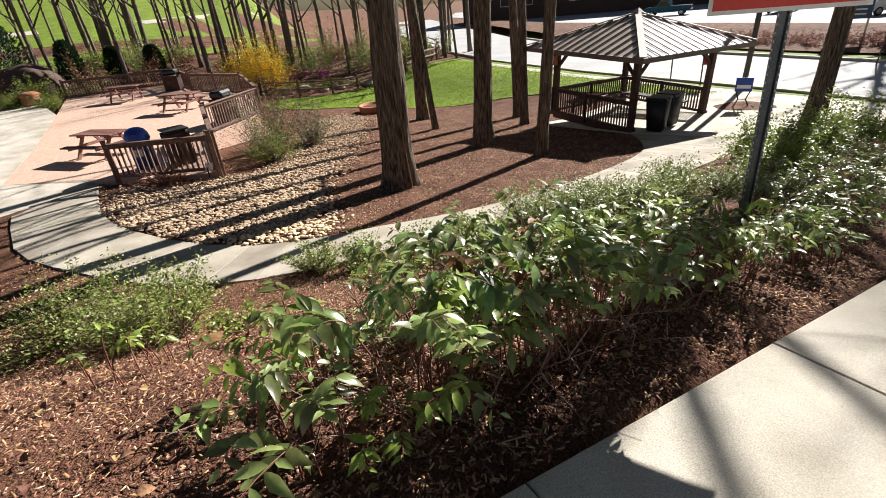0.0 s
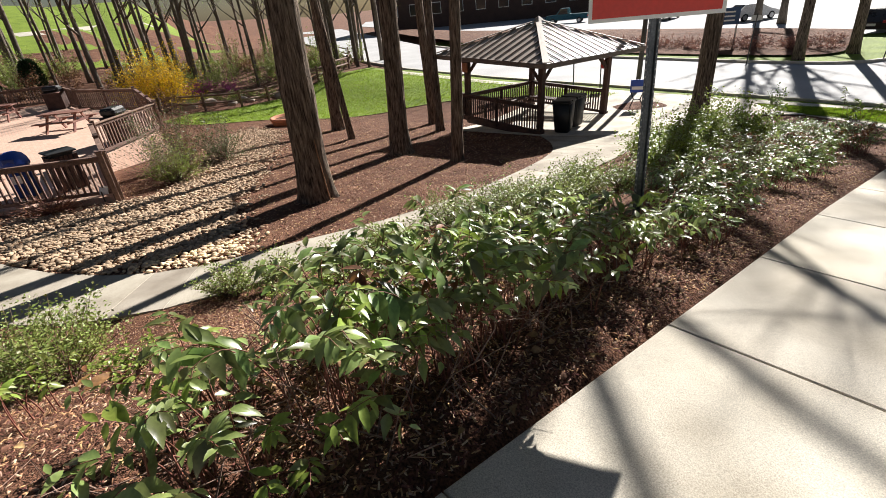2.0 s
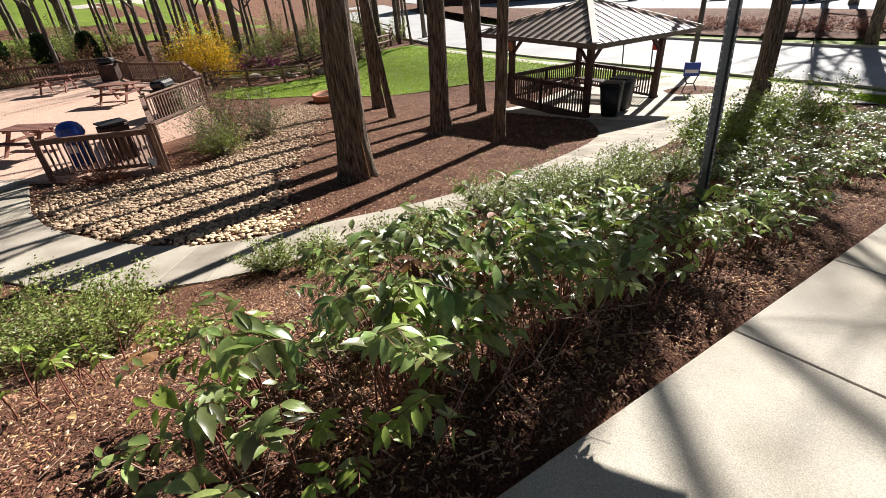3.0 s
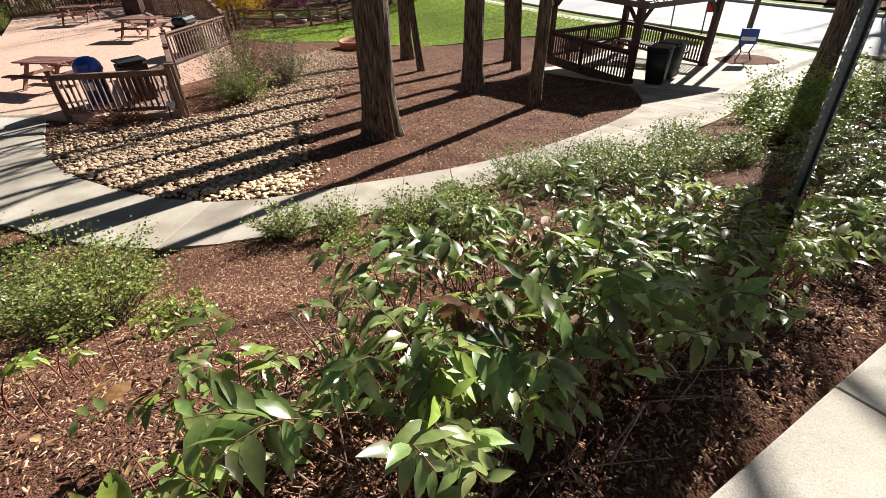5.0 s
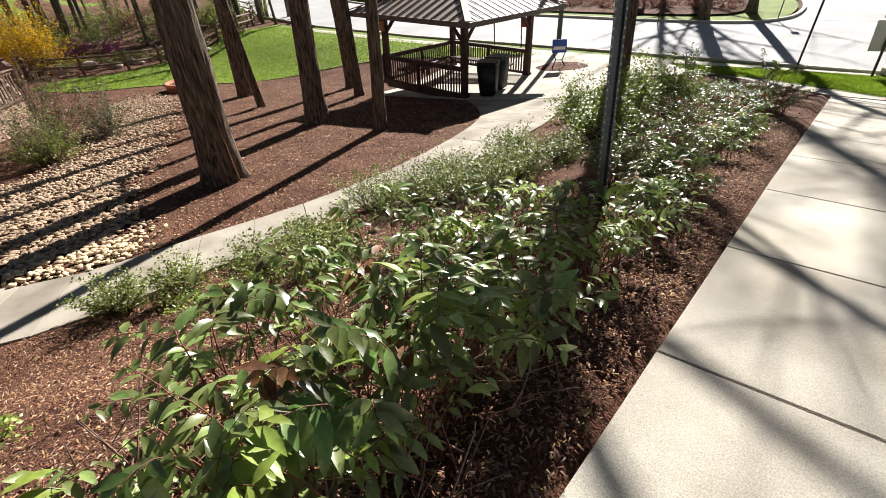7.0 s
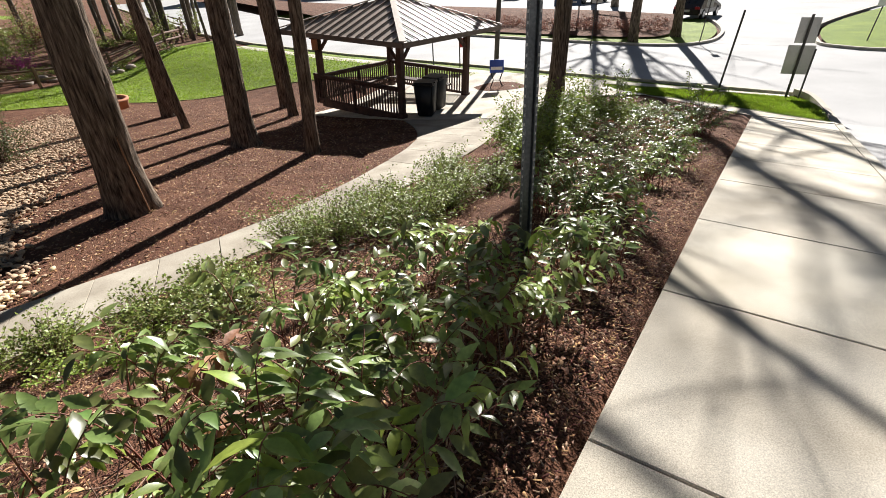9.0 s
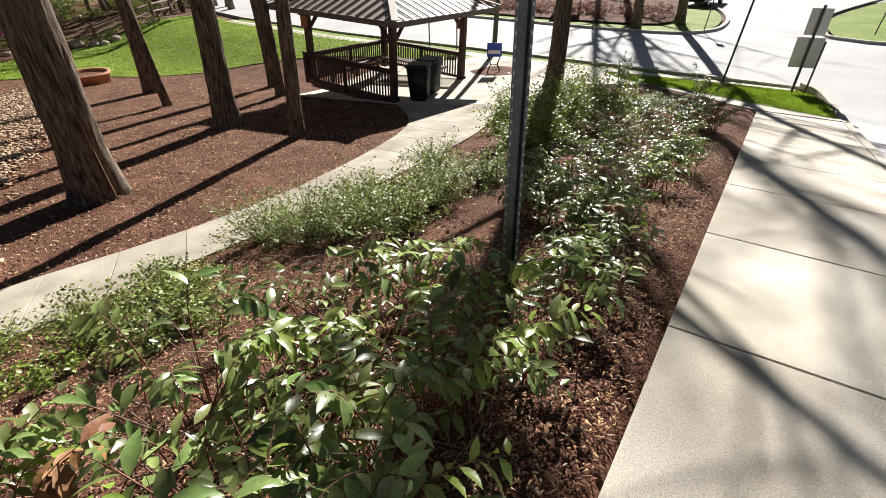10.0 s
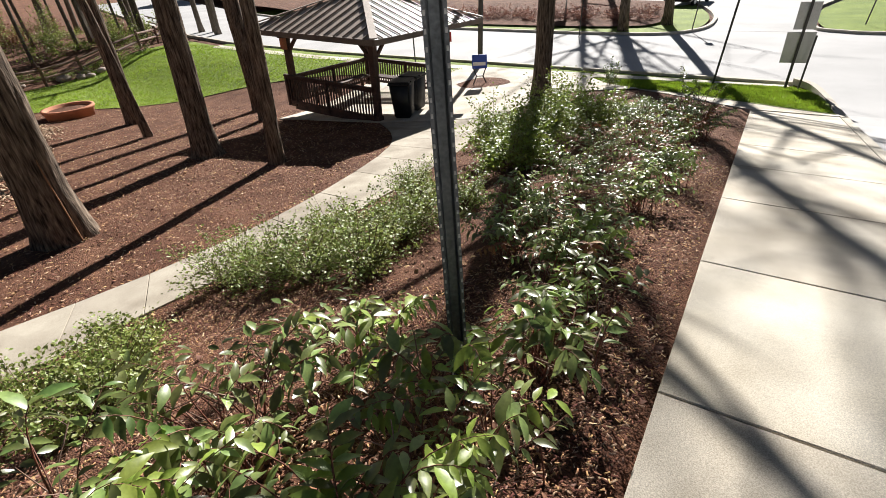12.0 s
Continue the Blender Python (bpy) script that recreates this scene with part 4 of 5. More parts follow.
# ---- patio with railings ----
def deck_z(x, y=0.0):
    return -2.08 + 0.012 * (-15 - x)


def paver_material():
    m = PAVER
    n, l = m.node_tree.nodes, m.node_tree.links
    tc, br = n.new("ShaderNodeTexCoord"), n.new("ShaderNodeTexBrick")
    br.inputs["Scale"].default_value = 1.0
    br.inputs["Brick Width"].default_value, br.inputs["Row Height"].default_value, br.inputs["Mortar Size"].default_value = 0.22, 0.11, 0.006
    br.inputs["Color1"].default_value, br.inputs["Color2"].default_value, br.inputs["Mortar"].default_value = (0.60, 0.39, 0.30, 1), (0.51, 0.32, 0.24, 1), (0.38, 0.30, 0.25, 1)
    l.new(tc.outputs["Object"], br.inputs["Vector"])
    hsv = [k for k in n if k.bl_idname == "ShaderNodeHueSaturation"][0]
    l.new(br.outputs["Color"], hsv.inputs["Color"])


paver_material()
RAIL = [(-14.85, -1.46), (-13.3, 1.1), (-18.6, 1.6), (-21.0, 4.1), (-27.2, 4.7), (-31.5, 2.7), (-36.5, 2.3), (-38.0, -3.8)]
tagged(sheet("patio", RAIL + [(-31.0, -3.85), (-22.3, -4.0), (-17.3, -4.3)], -1.0, 1.5, PAVER, 1.0, zf=deck_z), "red brick patio with picnic tables inside timber railings", "patio", kind="structure")
tagged(sheet("patio_apron", [(-15.6, -1.9), (-13.4, -3.6), (-17.5, -7.2), (-42, -11), (-42, -6), (-31, -3.86), (-22.3, -4.01), (-17.3, -4.31)], -1.0, 1.5, CONCRETE, 1.0, zf=deck_z), "sunlit pale concrete apron beside the brick patio", "paving", kind="structure")


def patio_railing(a, b):
    """One run of railing between two posts."""
    ax, ay = a
    t = thing("railing", Matrix.Translation((ax, ay, deck_z(ax))), "weathered reddish timber railing with square balusters round the patio", "railing", "patio railings")
    d = Vector((b[0] - ax, b[1] - ay, deck_z(b[0]) - deck_z(ax)))
    n = max(1, round(d.length / 2.3))
    for k in range(n + 1):
        p = d * (k / n)
        post = part("post", boxed(p.x, p.y, 0.35, 0.12, 0.12, 1.5, 0.01), DECKWOOD, t)
        part("post_cap", boxed(p.x, p.y, 1.115, 0.15, 0.15, 0.03, 0.008), DECKWOOD, post)
    baluster_rail(t, (0, 0, 0), d, 0.12, 1.0, DECKWOOD, max(6, round(d.length / 0.15)))


for a, b in zip(RAIL, RAIL[1:]):
    u = (Vector(b) - Vector(a)).normalized() * 0.09
    patio_railing((a[0] + u.x, a[1] + u.y), (b[0] - u.x, b[1] - u.y))


def picnic_table(m, label="reddish timber picnic table with attached benches on the patio"):
    t = thing("picnic_table", m, label, "table", "picnic tables")
    for k in range(5):
        part("top_board", boxed(0, -0.32 + 0.16 * k, 0.74, 1.8, 0.145, 0.04, 0.006), TABLEWOOD, t)
    for s in (-1, 1):
        bench = part("bench", boxed(0, s * 0.72, 0.44, 1.8, 0.26, 0.04, 0.006), TABLEWOOD, t)
        for x in (-0.6, 0.6):
            part("leg", beamed((x, s * 0.15, 0.72), (x, s * 0.6, 0.0), 0.05, 0.1), TABLEWOOD, t)
    for x in (-0.6, 0.6):
        part("bench_bearer", beamed((x, -0.8, 0.39), (x, 0.8, 0.39), 0.05, 0.09), TABLEWOOD, t)
        part("top_bearer", beamed((x, -0.36, 0.69), (x, 0.36, 0.69), 0.05, 0.07), TABLEWOOD, t)
    return t


table = picnic_table(pose(-32.4, -0.6, deck_z(-32.4), 0, 0, 62))
for x, y, r in ((-25.4, 1.5, 48), (-18.6, -1.6, 40)):
    copy_thing(table, pose(x, y, deck_z(x), 0, 0, r))


def dome_bin(m):
    t = thing("litter_bin", m, "round blue plastic litter bin with a domed lid", "bin")
    part("drum", lathe(bmesh.new(), [(0.25, 0), (0.29, 0.05), (0.30, 0.8), (0.32, 0.82)], 24), BLUE_PLASTIC, t, smooth=True)
    lid = part("lid", lathe(bmesh.new(), [(0.33, 0.82), (0.335, 0.88), (0.31, 1.0), (0.24, 1.11), (0.12, 1.17), (0.02, 1.185)], 24), BRIGHT_BLUE, t, smooth=True)
    part("flap", boxed(0.29, 0, 0.97, 0.05, 0.26, 0.14, 0.01), BLUE_PLASTIC, lid)
    part("emblem", boxed(0.30, 0, 0.5, 0.012, 0.22, 0.2), SIGN_WHITE, t)


dome_bin(pose(-15.65, -0.6, deck_z(-15.6), 0, 0, -20))


def slatted_bin(m, label, s=0.62, h=0.98):
    t = thing("litter_bin", m, label, "bin")
    part("liner", boxed(0, 0, h / 2, s * 0.86, s * 0.86, h, 0.02), BLACK_PLASTIC, t)
    for k in range(4):
        rot = Matrix.Rotation(radians(90 * k), 4, "Z")
        for j in range(6):
            part("slat", boxed(s / 2, -s / 2 + s * (j + 0.5) / 6, h * 0.48, 0.03, s / 6 - 0.025, h * 0.9, 0, rot), STAIN, t)
    part("lid", boxed(0, 0, h + 0.02, s + 0.06, s + 0.06, 0.05, 0.012), BLACK_PLASTIC, t)
    return t


slatted_bin(pose(-15.3, 0.35, deck_z(-15.3), 0, 0, 10), "square slatted bin with a dark liner behind the railing")


def wheeled_bin(m):
    t = thing("wheeled_bin", m, "tall black plastic bin standing at the gazebo entrance", "bin", "bins at the gazebo")
    bm = bmesh.new()
    lo = [bm.verts.new((sx * 0.24, sy * 0.26, 0.03)) for sx, sy in ((-1, -1), (1, -1), (1, 1), (-1, 1))]
    hi = [bm.verts.new((sx * 0.31, sy * 0.33, 1.02)) for sx, sy in ((-1, -1), (1, -1), (1, 1), (-1, 1))]
    for k in range(4):
        bm.faces.new((lo[k], lo[(k + 1) % 4], hi[(k + 1) % 4], hi[k]))
    bm.faces.new(hi), bm.faces.new(lo[::-1])
    bmesh.ops.bevel(bm, geom=bm.edges[:], offset=0.035, segments=2, affect="EDGES")
    part("body", bm, BLACK_PLASTIC, t, smooth=True)
    part("rim", boxed(0, 0, 1.03, 0.68, 0.72, 0.05, 0.015), BLACK_PLASTIC, t)
    lid = part("lid", boxed(0, 0, 1.075, 0.64, 0.68, 0.05, 0.02), BLACK_PLASTIC, t)
    part("lid_grip", boxed(0.33, 0, 1.08, 0.05, 0.3, 0.03), BLACK_PLASTIC, lid)
    return t


wheeled_bin(pose(-8.98, 13.75, -2.93, 0, 0, 20))
wheeled_bin(pose(-9.15, 14.55, -2.93, 0, 0, 8))


def grill(m):
    t = thing("grill", m, "boxy brown and black outdoor grill by the railing", "grill", "grills")
    part("cabinet", boxed(0, 0, 0.45, 0.9, 0.6, 0.9, 0.02), STAIN, t)
    part("hood", boxed(0, 0, 1.05, 0.8, 0.55, 0.28, 0.08), BLACK_PLASTIC, t)
    part("shelf", boxed(0, -0.42, 0.86, 0.9, 0.24, 0.03), DECKWOOD, t)
    part("handle", beamed((-0.3, -0.31, 1.02), (0.3, -0.31, 1.02), 0.03, 0.03), STEEL, t)


grill(pose(-33.6, 2.0, deck_z(-33.6), 0, 0, 60))
grill(pose(-20.6, 2.6, deck_z(-20.6), 0, 0, 140))

# small white tag on a stake in front of the railing
tag = thing("garden_tag", pose(-13.35, 0.75, ground_z(-13.35, 0.75), 0, 0, 50), "small white plaque on a short stake by the railing", "plaque")
part("stake", boxed(0, 0, 0.15, 0.03, 0.02, 0.4), STEEL_DARK, tag)
part("plate", boxed(0, -0.02, 0.36, 0.22, 0.015, 0.2, 0.004, Matrix.Rotation(radians(-20), 4, "X")), SIGN_WHITE, tag)

# the large terracotta ring at the lawn's edge
ring = thing("planter_ring", pose(-24.4, 10.8, ground_z(-24.4, 10.8)), "round low terracotta planter ring at the edge of the lawn", "planter")
part("wall", lathe(bmesh.new(), [(0.85, -0.05), (0.93, 0.3), (0.97, 0.33), (0.97, 0.42), (0.84, 0.42), (0.82, 0.3)], 36), TERRA, ring, smooth=True)
part("soil", lathe(bmesh.new(), [(0.83, 0.24), (0.82, 0.3), (0.3, 0.33)], 24), MULCH, ring)


# ---- split-rail fence round the lawn ----
FENCE = [(-32.9, 6.9), (-32.2, 9.0), (-32.0, 11.2), (-32.9, 13.4), (-33.9, 15.8), (-34.4, 18.2), (-35.4, 20.4), (-37.0, 22.6), (-40.5, 25.0), (-45, 27.6), (-50, 29.4)]
for a, b in zip(FENCE, FENCE[1:]):
    za, zb = ground_z(*a), ground_z(*b)
    t = thing("split_rail_fence", Matrix.Translation((*a, za)), "weathered brown split-rail fence panel behind the lawn", "fence", "split-rail fence")
    d = Vector((b[0] - a[0], b[1] - a[1], zb - za))
    part("post", boxed(0, 0, 0.5, 0.13, 0.13, 1.2, 0.02), DECKWOOD, t)
    for h in (0.45, 0.9):
        part("rail", tube(bmesh.new(), [(0, 0, h), d * 0.5 + Vector((0, 0, h - 0.02)), d + Vector((0, 0, h))], [0.05, 0.065, 0.05], 6), DECKWOOD, t)

# ---- beds and bank behind the fence ----
rnd = random.Random(21)
dense_shrub(-33.8, 7.3, 1.9, 3.3, 7500, 601, leaf=0.11, material=FORSYTHIA, label="tall forsythia bush covered in yellow blossom", name="forsythia", group="", clusters=260)
dense_shrub(-36.2, 6.0, 1.5, 2.3, 2200, 602, leaf=0.10, material=FORSYTHIA, label="thin forsythia bush with yellow blossom", name="forsythia", group="", clusters=90, open_=0.9)
for i, (x, y) in enumerate([(-38.6, 11.2), (-37.4, 12.6), (-37.0, 9.8)]):
    dense_shrub(x, y, 0.8, 0.9, 900, 610 + i, leaf=0.08, material=MAGENTA, label="low azalea with magenta blossom on the bank", name="azalea", group="azaleas", clusters=40)
for i in range(16):
    x, y = -33.5 - rnd.random() * 2.5, 8.5 + i * 0.75
    dense_shrub(x, y, 0.55, 0.45, 500, 630 + i, leaf=0.07, material=OLIVE if i % 3 else HOLLY, label="low green plant behind the split-rail fence", name="border_plant", group="border plants", clusters=24)
for i in range(12):
    x, y = -33.0 - rnd.random() * 1.2, 8.0 + rnd.random() * 9
    bm = bmesh.new()
    bmesh.ops.create_icosphere(bm, subdivisions=2, radius=rnd.uniform(0.2, 0.45))
    for v in bm.verts:
        v.co *= 1 + 0.3 * noise.noise(v.co * 3 + Vector((i, 0, 0)))
        v.co.z *= 0.6
    ob = tagged(link("boulder", bm, BOULDER, smooth=True), "grey-brown boulder in the border", "boulder", "border boulders")
    ob.location = (x, y, ground_z(x, y) + 0.1)

# clipped balls, arch-shaped mound and conifers beyond the patio
for i, (x, y, r) in enumerate([(-35.6, -4.6, 0.95), (-37.4, -6.4, 0.9)]):
    dense_shrub(x, y, r, 0.85, 5000, 660 + i, leaf=0.06, material=OLIVE, label="rounded clipped bright green shrub by the patio", name="clipped_shrub", group="clipped shrubs", clusters=160)
bm = lathe(bmesh.new(), [(0.35, 0), (0.55, 0.25), (0.5, 0.55), (0.42, 0.6), (0.6, 0.75), (0.3, 0.9)], 20)
ob = tagged(link("urn", bm, TERRA, smooth=True), "stacked terracotta urn between clipped shrubs", "planter")
ob.location = (-37.2, -5.4, ground_z(-37.2, -5.4))
bm = bmesh.new()
bmesh.ops.create_icosphere(bm, subdivisions=4, radius=1.0)
for v in bm.verts:
    k = 1 + 0.12 * noise.noise(v.co * 3)
    v.co = Vector((v.co.x * 1.6 * k, v.co.y * 2.0 * k, max(-0.2, v.co.z * 1.9 * k)))
ob = tagged(link("stone_mound", bm, BRICK_FAR, smooth=True), "rounded dark brown stone mound behind the patio railing", "mound")
ob.location = (-41.5, -5.6, ground_z(-41.5, -5.6))


def conifer(x, y, h, r, seed):
    rr = np.random.default_rng(seed)
    t = thing("conifer", Matrix.Translation((x, y, ground_z(x, y))), "narrow dark green upright conifer behind the patio", "tree", "conifers")
    part("trunk", tube(bmesh.new(), [(0, 0, 0), (0, 0, h * 0.9)], [0.08, 0.02], 6), BARK_FAR, t)
    n = 3200
    u = rr.random(n) ** 0.8
    a = rr.uniform(0, 2 * math.pi, n)
    d = r * np.sqrt(np.clip((1 - u) * (0.25 + u) * 2.2, 0.02, 1)) * rr.uniform(0.55, 1.08, n)
    b = np.stack([np.cos(a) * d, np.sin(a) * d, h * (0.04 + 0.96 * u)], 1)
    dirs = np.stack([np.cos(a), np.sin(a), rr.uniform(0.4, 1.6, n)], 1)
    v, f = scatter(OVAL * np.array([0.8, 1, 1]), OVAL_T, b, dirs, rr.normal(0, 1, (n, 3)), rr.uniform(0.12, 0.25, n))
    tagged(mesh_of("crown", v, f, [CONIFER], t), kind="stuff")


for i, (x, y, h, r) in enumerate([(-42.5, -3.2, 2.9, 0.75), (-43.0, -0.6, 2.3, 0.6), (-43.0, 1.9, 2.3, 0.62), (-46, -7.5, 4.5, 2.0), (-44.5, -9.5, 4.0, 1.9), (-50, -9, 6, 2.4), (-47, -13, 6, 2.4)]):
    conifer(x, y, h, r, 700 + i)

# ---- woods beyond ----
spots = [(-40.5, 4.5), (-39.5, 9.2), (-41.5, 12.5), (-38.2, 15.5), (-40, 18.5), (-43, 21), (-45, 7), (-47, 3.2), (-46, -1.5), (-49, 10.5), (-48, 15), (-52, 18), (-51, 6), (-53, 1), (-50, -4), (-56, 12), (-58, 5), (-57, -2), (-60, 16),
         (-55, 21), (-62, 9), (-64, 2), (-63, -6), (-67, 13), (-70, 6), (-72, -2), (-66, 20), (-44.5, -6), (-54, -7), (-74, 15), (-47, 23.5), (-42, 0.5), (-45, 13), (-52, 14), (-60, -1), (-78, 8), (-80, 18), (-68, -9), (-58, -11)]
spots += [(rnd.uniform(-46, -35.5), rnd.uniform(21.5, 27)) for _ in range(18)]
spots += [(rnd.uniform(-64, -42), rnd.uniform(-10, 26)) for _ in range(30)]
for i, (x, y) in enumerate(spots):
    tree(x + rnd.uniform(-1, 1), y + rnd.uniform(-1, 1), rnd.uniform(0.1, 0.24), rnd.uniform(13, 19), (rnd.uniform(-0.06, 0.05), rnd.uniform(-0.05, 0.05)), 1.3, sides=8, limbs=13 if y > 20 else 7, seed=40 + i, bark=BARK_FAR, label="slender bare woodland tree on the bank", group="woodland trees", first=0.25, name="woodland_tree")
for i in range(95):
    x, y = rnd.uniform(-62, -38.5), rnd.uniform(-8, 26)
    dense_shrub(x, y, rnd.uniform(0.8, 1.9), rnd.uniform(0.6, 1.6) * (1 if i % 3 else 2.2), 800, 800 + i, leaf=0.12, material=rnd.choice([HOLLY, OLIVE, LITTER, BUDS]), label="loose woodland undergrowth shrub", name="undergrowth_shrub", group="undergrowth", clusters=30, open_=0.8)
tagged(sheet("far_lawn", [(-60, -60), (-57, -10), (-61, 4), (-68, 18), (-88, 34), (-230, 34), (-300, -90)], 0.05, 4.0, GRASS), "sunny green lawn on the far hillside", "lawn", kind="structure")
kerb_line("far_path", [(-84, -40), (-88, -10), (-92, 6), (-104, 24)], 3.0, 0.12, ground_z, "pale path across the far hillside")
tagged(sheet("bare_bank", smooth_line([(-46, 38.8), (-30, 33.6), (-15, 31.6), (-7, 31.4), (-5.4, 33)], 3) + [(-6.2, 38.5), (-12, 40.5), (-46, 46), (-75, 55), (-75, 52.5)], 0.16, 2.5, MULCH, zf=lambda x, y: -2.95 + 0.5 * ease(32, 38, y)), "mulched island bank beyond the street", "bank", kind="structure")

# low bare reddish hedge plants on the island
for k in range(46):
    x = -6.2 - (k % 23) * 1.15
    y = 33.6 + (k // 23) * 1.5 + (0.10 * max(0, -x - 14))
    dense_shrub(x + rnd.uniform(-.3, .3), y + rnd.uniform(-.3, .3), 0.85, 0.8, 700, 900 + k, leaf=0.10, material=PINK_SHRUB, label="low bare pinkish-brown shrub on the street island", name="island_shrub", group="island shrubs", clusters=30, open_=0.6)


# ---- vehicles ----
def car(m, paint, label, length=4.5, height=1.45, hood=0.75, kind="car"):
    """A parked car: shaped body, cabin with glass, lamps and four wheels; its nose points along +x."""
    t = thing(kind, m, label, "car" if kind == "car" else "pickup", "parked vehicles")
    L, W = length / 2, 0.9
    if kind == "car":
        prof = [(-L, 0.35), (-L, 0.75), (-L * 0.86, 0.98), (-L * 0.55, height * 0.99), (L * 0.12, height), (L * 0.45, 0.98), (L * 0.92, hood), (L, 0.6), (L, 0.32)]
        glass = [(-L * 0.78, 0.97), (-L * 0.53, height * 0.95), (L * 0.11, height * 0.955), (L * 0.40, 0.97)]
    else:
        prof = [(-L, 0.5), (-L, 1.1), (-L * 0.15, 1.1), (-L * 0.1, height), (L * 0.28, height), (L * 0.46, 1.12), (L * 0.95, 1.02), (L, 0.75), (L, 0.45)]
        glass = [(-L * 0.08, 1.13), (-L * 0.05, height * 0.96), (L * 0.26, height * 0.96), (L * 0.41, 1.13)]
    bm = bmesh.new()
    a = [bm.verts.new((x, -W * (0.86 if z > 1.0 else 1), z)) for x, z in prof]
    b = [bm.verts.new((x, W * (0.86 if z > 1.0 else 1), z)) for x, z in prof]
    n = len(prof)
    for k in range(n):
        bm.faces.new((a[k], a[(k + 1) % n], b[(k + 1) % n], b[k]))
    bm.faces.new(a[::-1]), bm.faces.new(b)
    bmesh.ops.bevel(bm, geom=bm.edges[:], offset=0.05, segments=2, affect="EDGES")
    body = part("body", bm, paint, t, smooth=False)
    for s in (-1, 1):
        g = bmesh.new()
        vs = [g.verts.new((x, s * W * 0.875, z)) for x, z in glass] + [g.verts.new((x, s * W * 0.80, z)) for x, z in glass]
        for f in ((0, 1, 2, 3), (7, 6, 5, 4), (0, 4, 5, 1), (1, 5, 6, 2), (2, 6, 7, 3), (3, 7, 4, 0)):
            g.faces.new([vs[i] for i in f])
        part("side_window", g, GLASS_DARK, body)
    (x0, z0), (x1, z1), (x2, z2), (x3, z3) = glass
    part("rear_window", beamed((x0 - 0.12, 0, z0 + 0.03), (x1 - 0.1, 0, z1), W * 1.4, 0.05), GLASS_DARK, body)
    part("windscreen", beamed((x3 + 0.12, 0, z3 + 0.02), (x2 + 0.1, 0, z2), W * 1.4, 0.05), GLASS_DARK, body)
    for s in (-1, 1):
        part("tail_light", boxed(-L - 0.005, s * 0.7, 0.8, 0.05, 0.3, 0.16, 0.01), LAMP_RED, body)
        part("headlight", boxed(L - 0.02, s * 0.66, 0.66, 0.08, 0.34, 0.13, 0.02), SIGN_WHITE, body)
    part("number_plate", boxed(-L - 0.01, 0, 0.62, 0.03, 0.45, 0.14), SIGN_WHITE, body)
    for x in (-L * 0.62, L * 0.62):
        for s in (-1, 1):
            w = part("wheel", lathe(bmesh.new(), [(0.24, -0.1), (0.33, -0.09), (0.34, 0), (0.33, 0.09), (0.24, 0.1)], 20), TYRE, t, smooth=True)
            w.matrix_basis = pose(x, s * (W - 0.08), 0.34, 90, 0, 0)
            part("rim", lathe(bmesh.new(), [(0.22, -0.105), (0.2, -0.11), (0.04, -0.115)] if s > 0 else [(0.04, 0.115), (0.2, 0.11), (0.22, 0.105)], 14), RIM, w)
    return t


car(pose(-5.6, 43.2, -2.95, 0, 0, 80), PAINT_DARK, "black car parked beyond the street island")
car(pose(-42, 60.5, -2.95, 0, 0, 205), PAINT_TEAL, "dark teal pickup parked in the car park", 5.6, 1.85, kind="pickup")
car(pose(-17.5, 55, -2.95, 0, 0, 60), PAINT_WHITE, "white car parked in the car park")
for i, (x, y, p, n) in enumerate([(-98, 74, PAINT_DARK, "dark"), (-93, 74.5, PAINT_TEAL, "blue-green"), (-88, 72, PAINT_SILVER, "silver"), (-82, 71, PAINT_TEAL, "blue-green"), (-28, 60, PAINT_DARK, "dark"), (-4, 62, PAINT_SILVER, "silver")]):
    car(pose(x, y, -2.95, 0, 0, 30 + 17 * i), p, n + " car parked in the far car park")


def far_building():
    t = thing("building", pose(-62, 80, -3.0, 0, 0, 38), "long dark brick building behind the car park", "building")
    wall = part("wall", boxed(0, 0, 4, 60, 14, 8), BRICK_FAR, t)
    part("roof", boxed(0, 0, 8.15, 61, 15, 0.3), ROOF_TRIM, t)
    for k in range(14):
        w = part("window", boxed(-26 + 4 * k, -7.03, 3.2, 1.8, 0.1, 1.9), SIGN_WHITE, t)
        part("pane", boxed(-26 + 4 * k, -7.09, 3.2, 1.6, 0.05, 1.7), GLASS_DARK, w)


far_building()


# ---- signs along the street ----
def pole_sign(x, y, plates, h, lean=(0, 0), turn=0.0, label="", material=STEEL_DARK, z=None, w=0.05):
    z = ground_z(x, y) if z is None else z
    t = thing("street_sign", Matrix.Translation((x, y, z)) @ Matrix.Rotation(radians(turn), 4, "Z"), label, "sign")
    part("post", beamed((0, 0, -0.1), (lean[0] * h, lean[1] * h, h), w, w * 0.6), material, t)
    for cx, cz, pw, ph, m in plates:
        plate = part("plate", boxed(cx + lean[0] * cz, 0.045 if m is SIGN_GREY else -0.04, cz, pw, 0.01, ph, 0.004), m, t)
        if m is SIGN_BLUE or m is BRIGHT_BLUE:
            for k in range(3):
                part("text_bar", boxed(cx, -0.055, cz + ph * (0.25 - 0.25 * k), pw * 0.7, 0.01, ph * 0.09), SIGN_WHITE, plate)
    return t


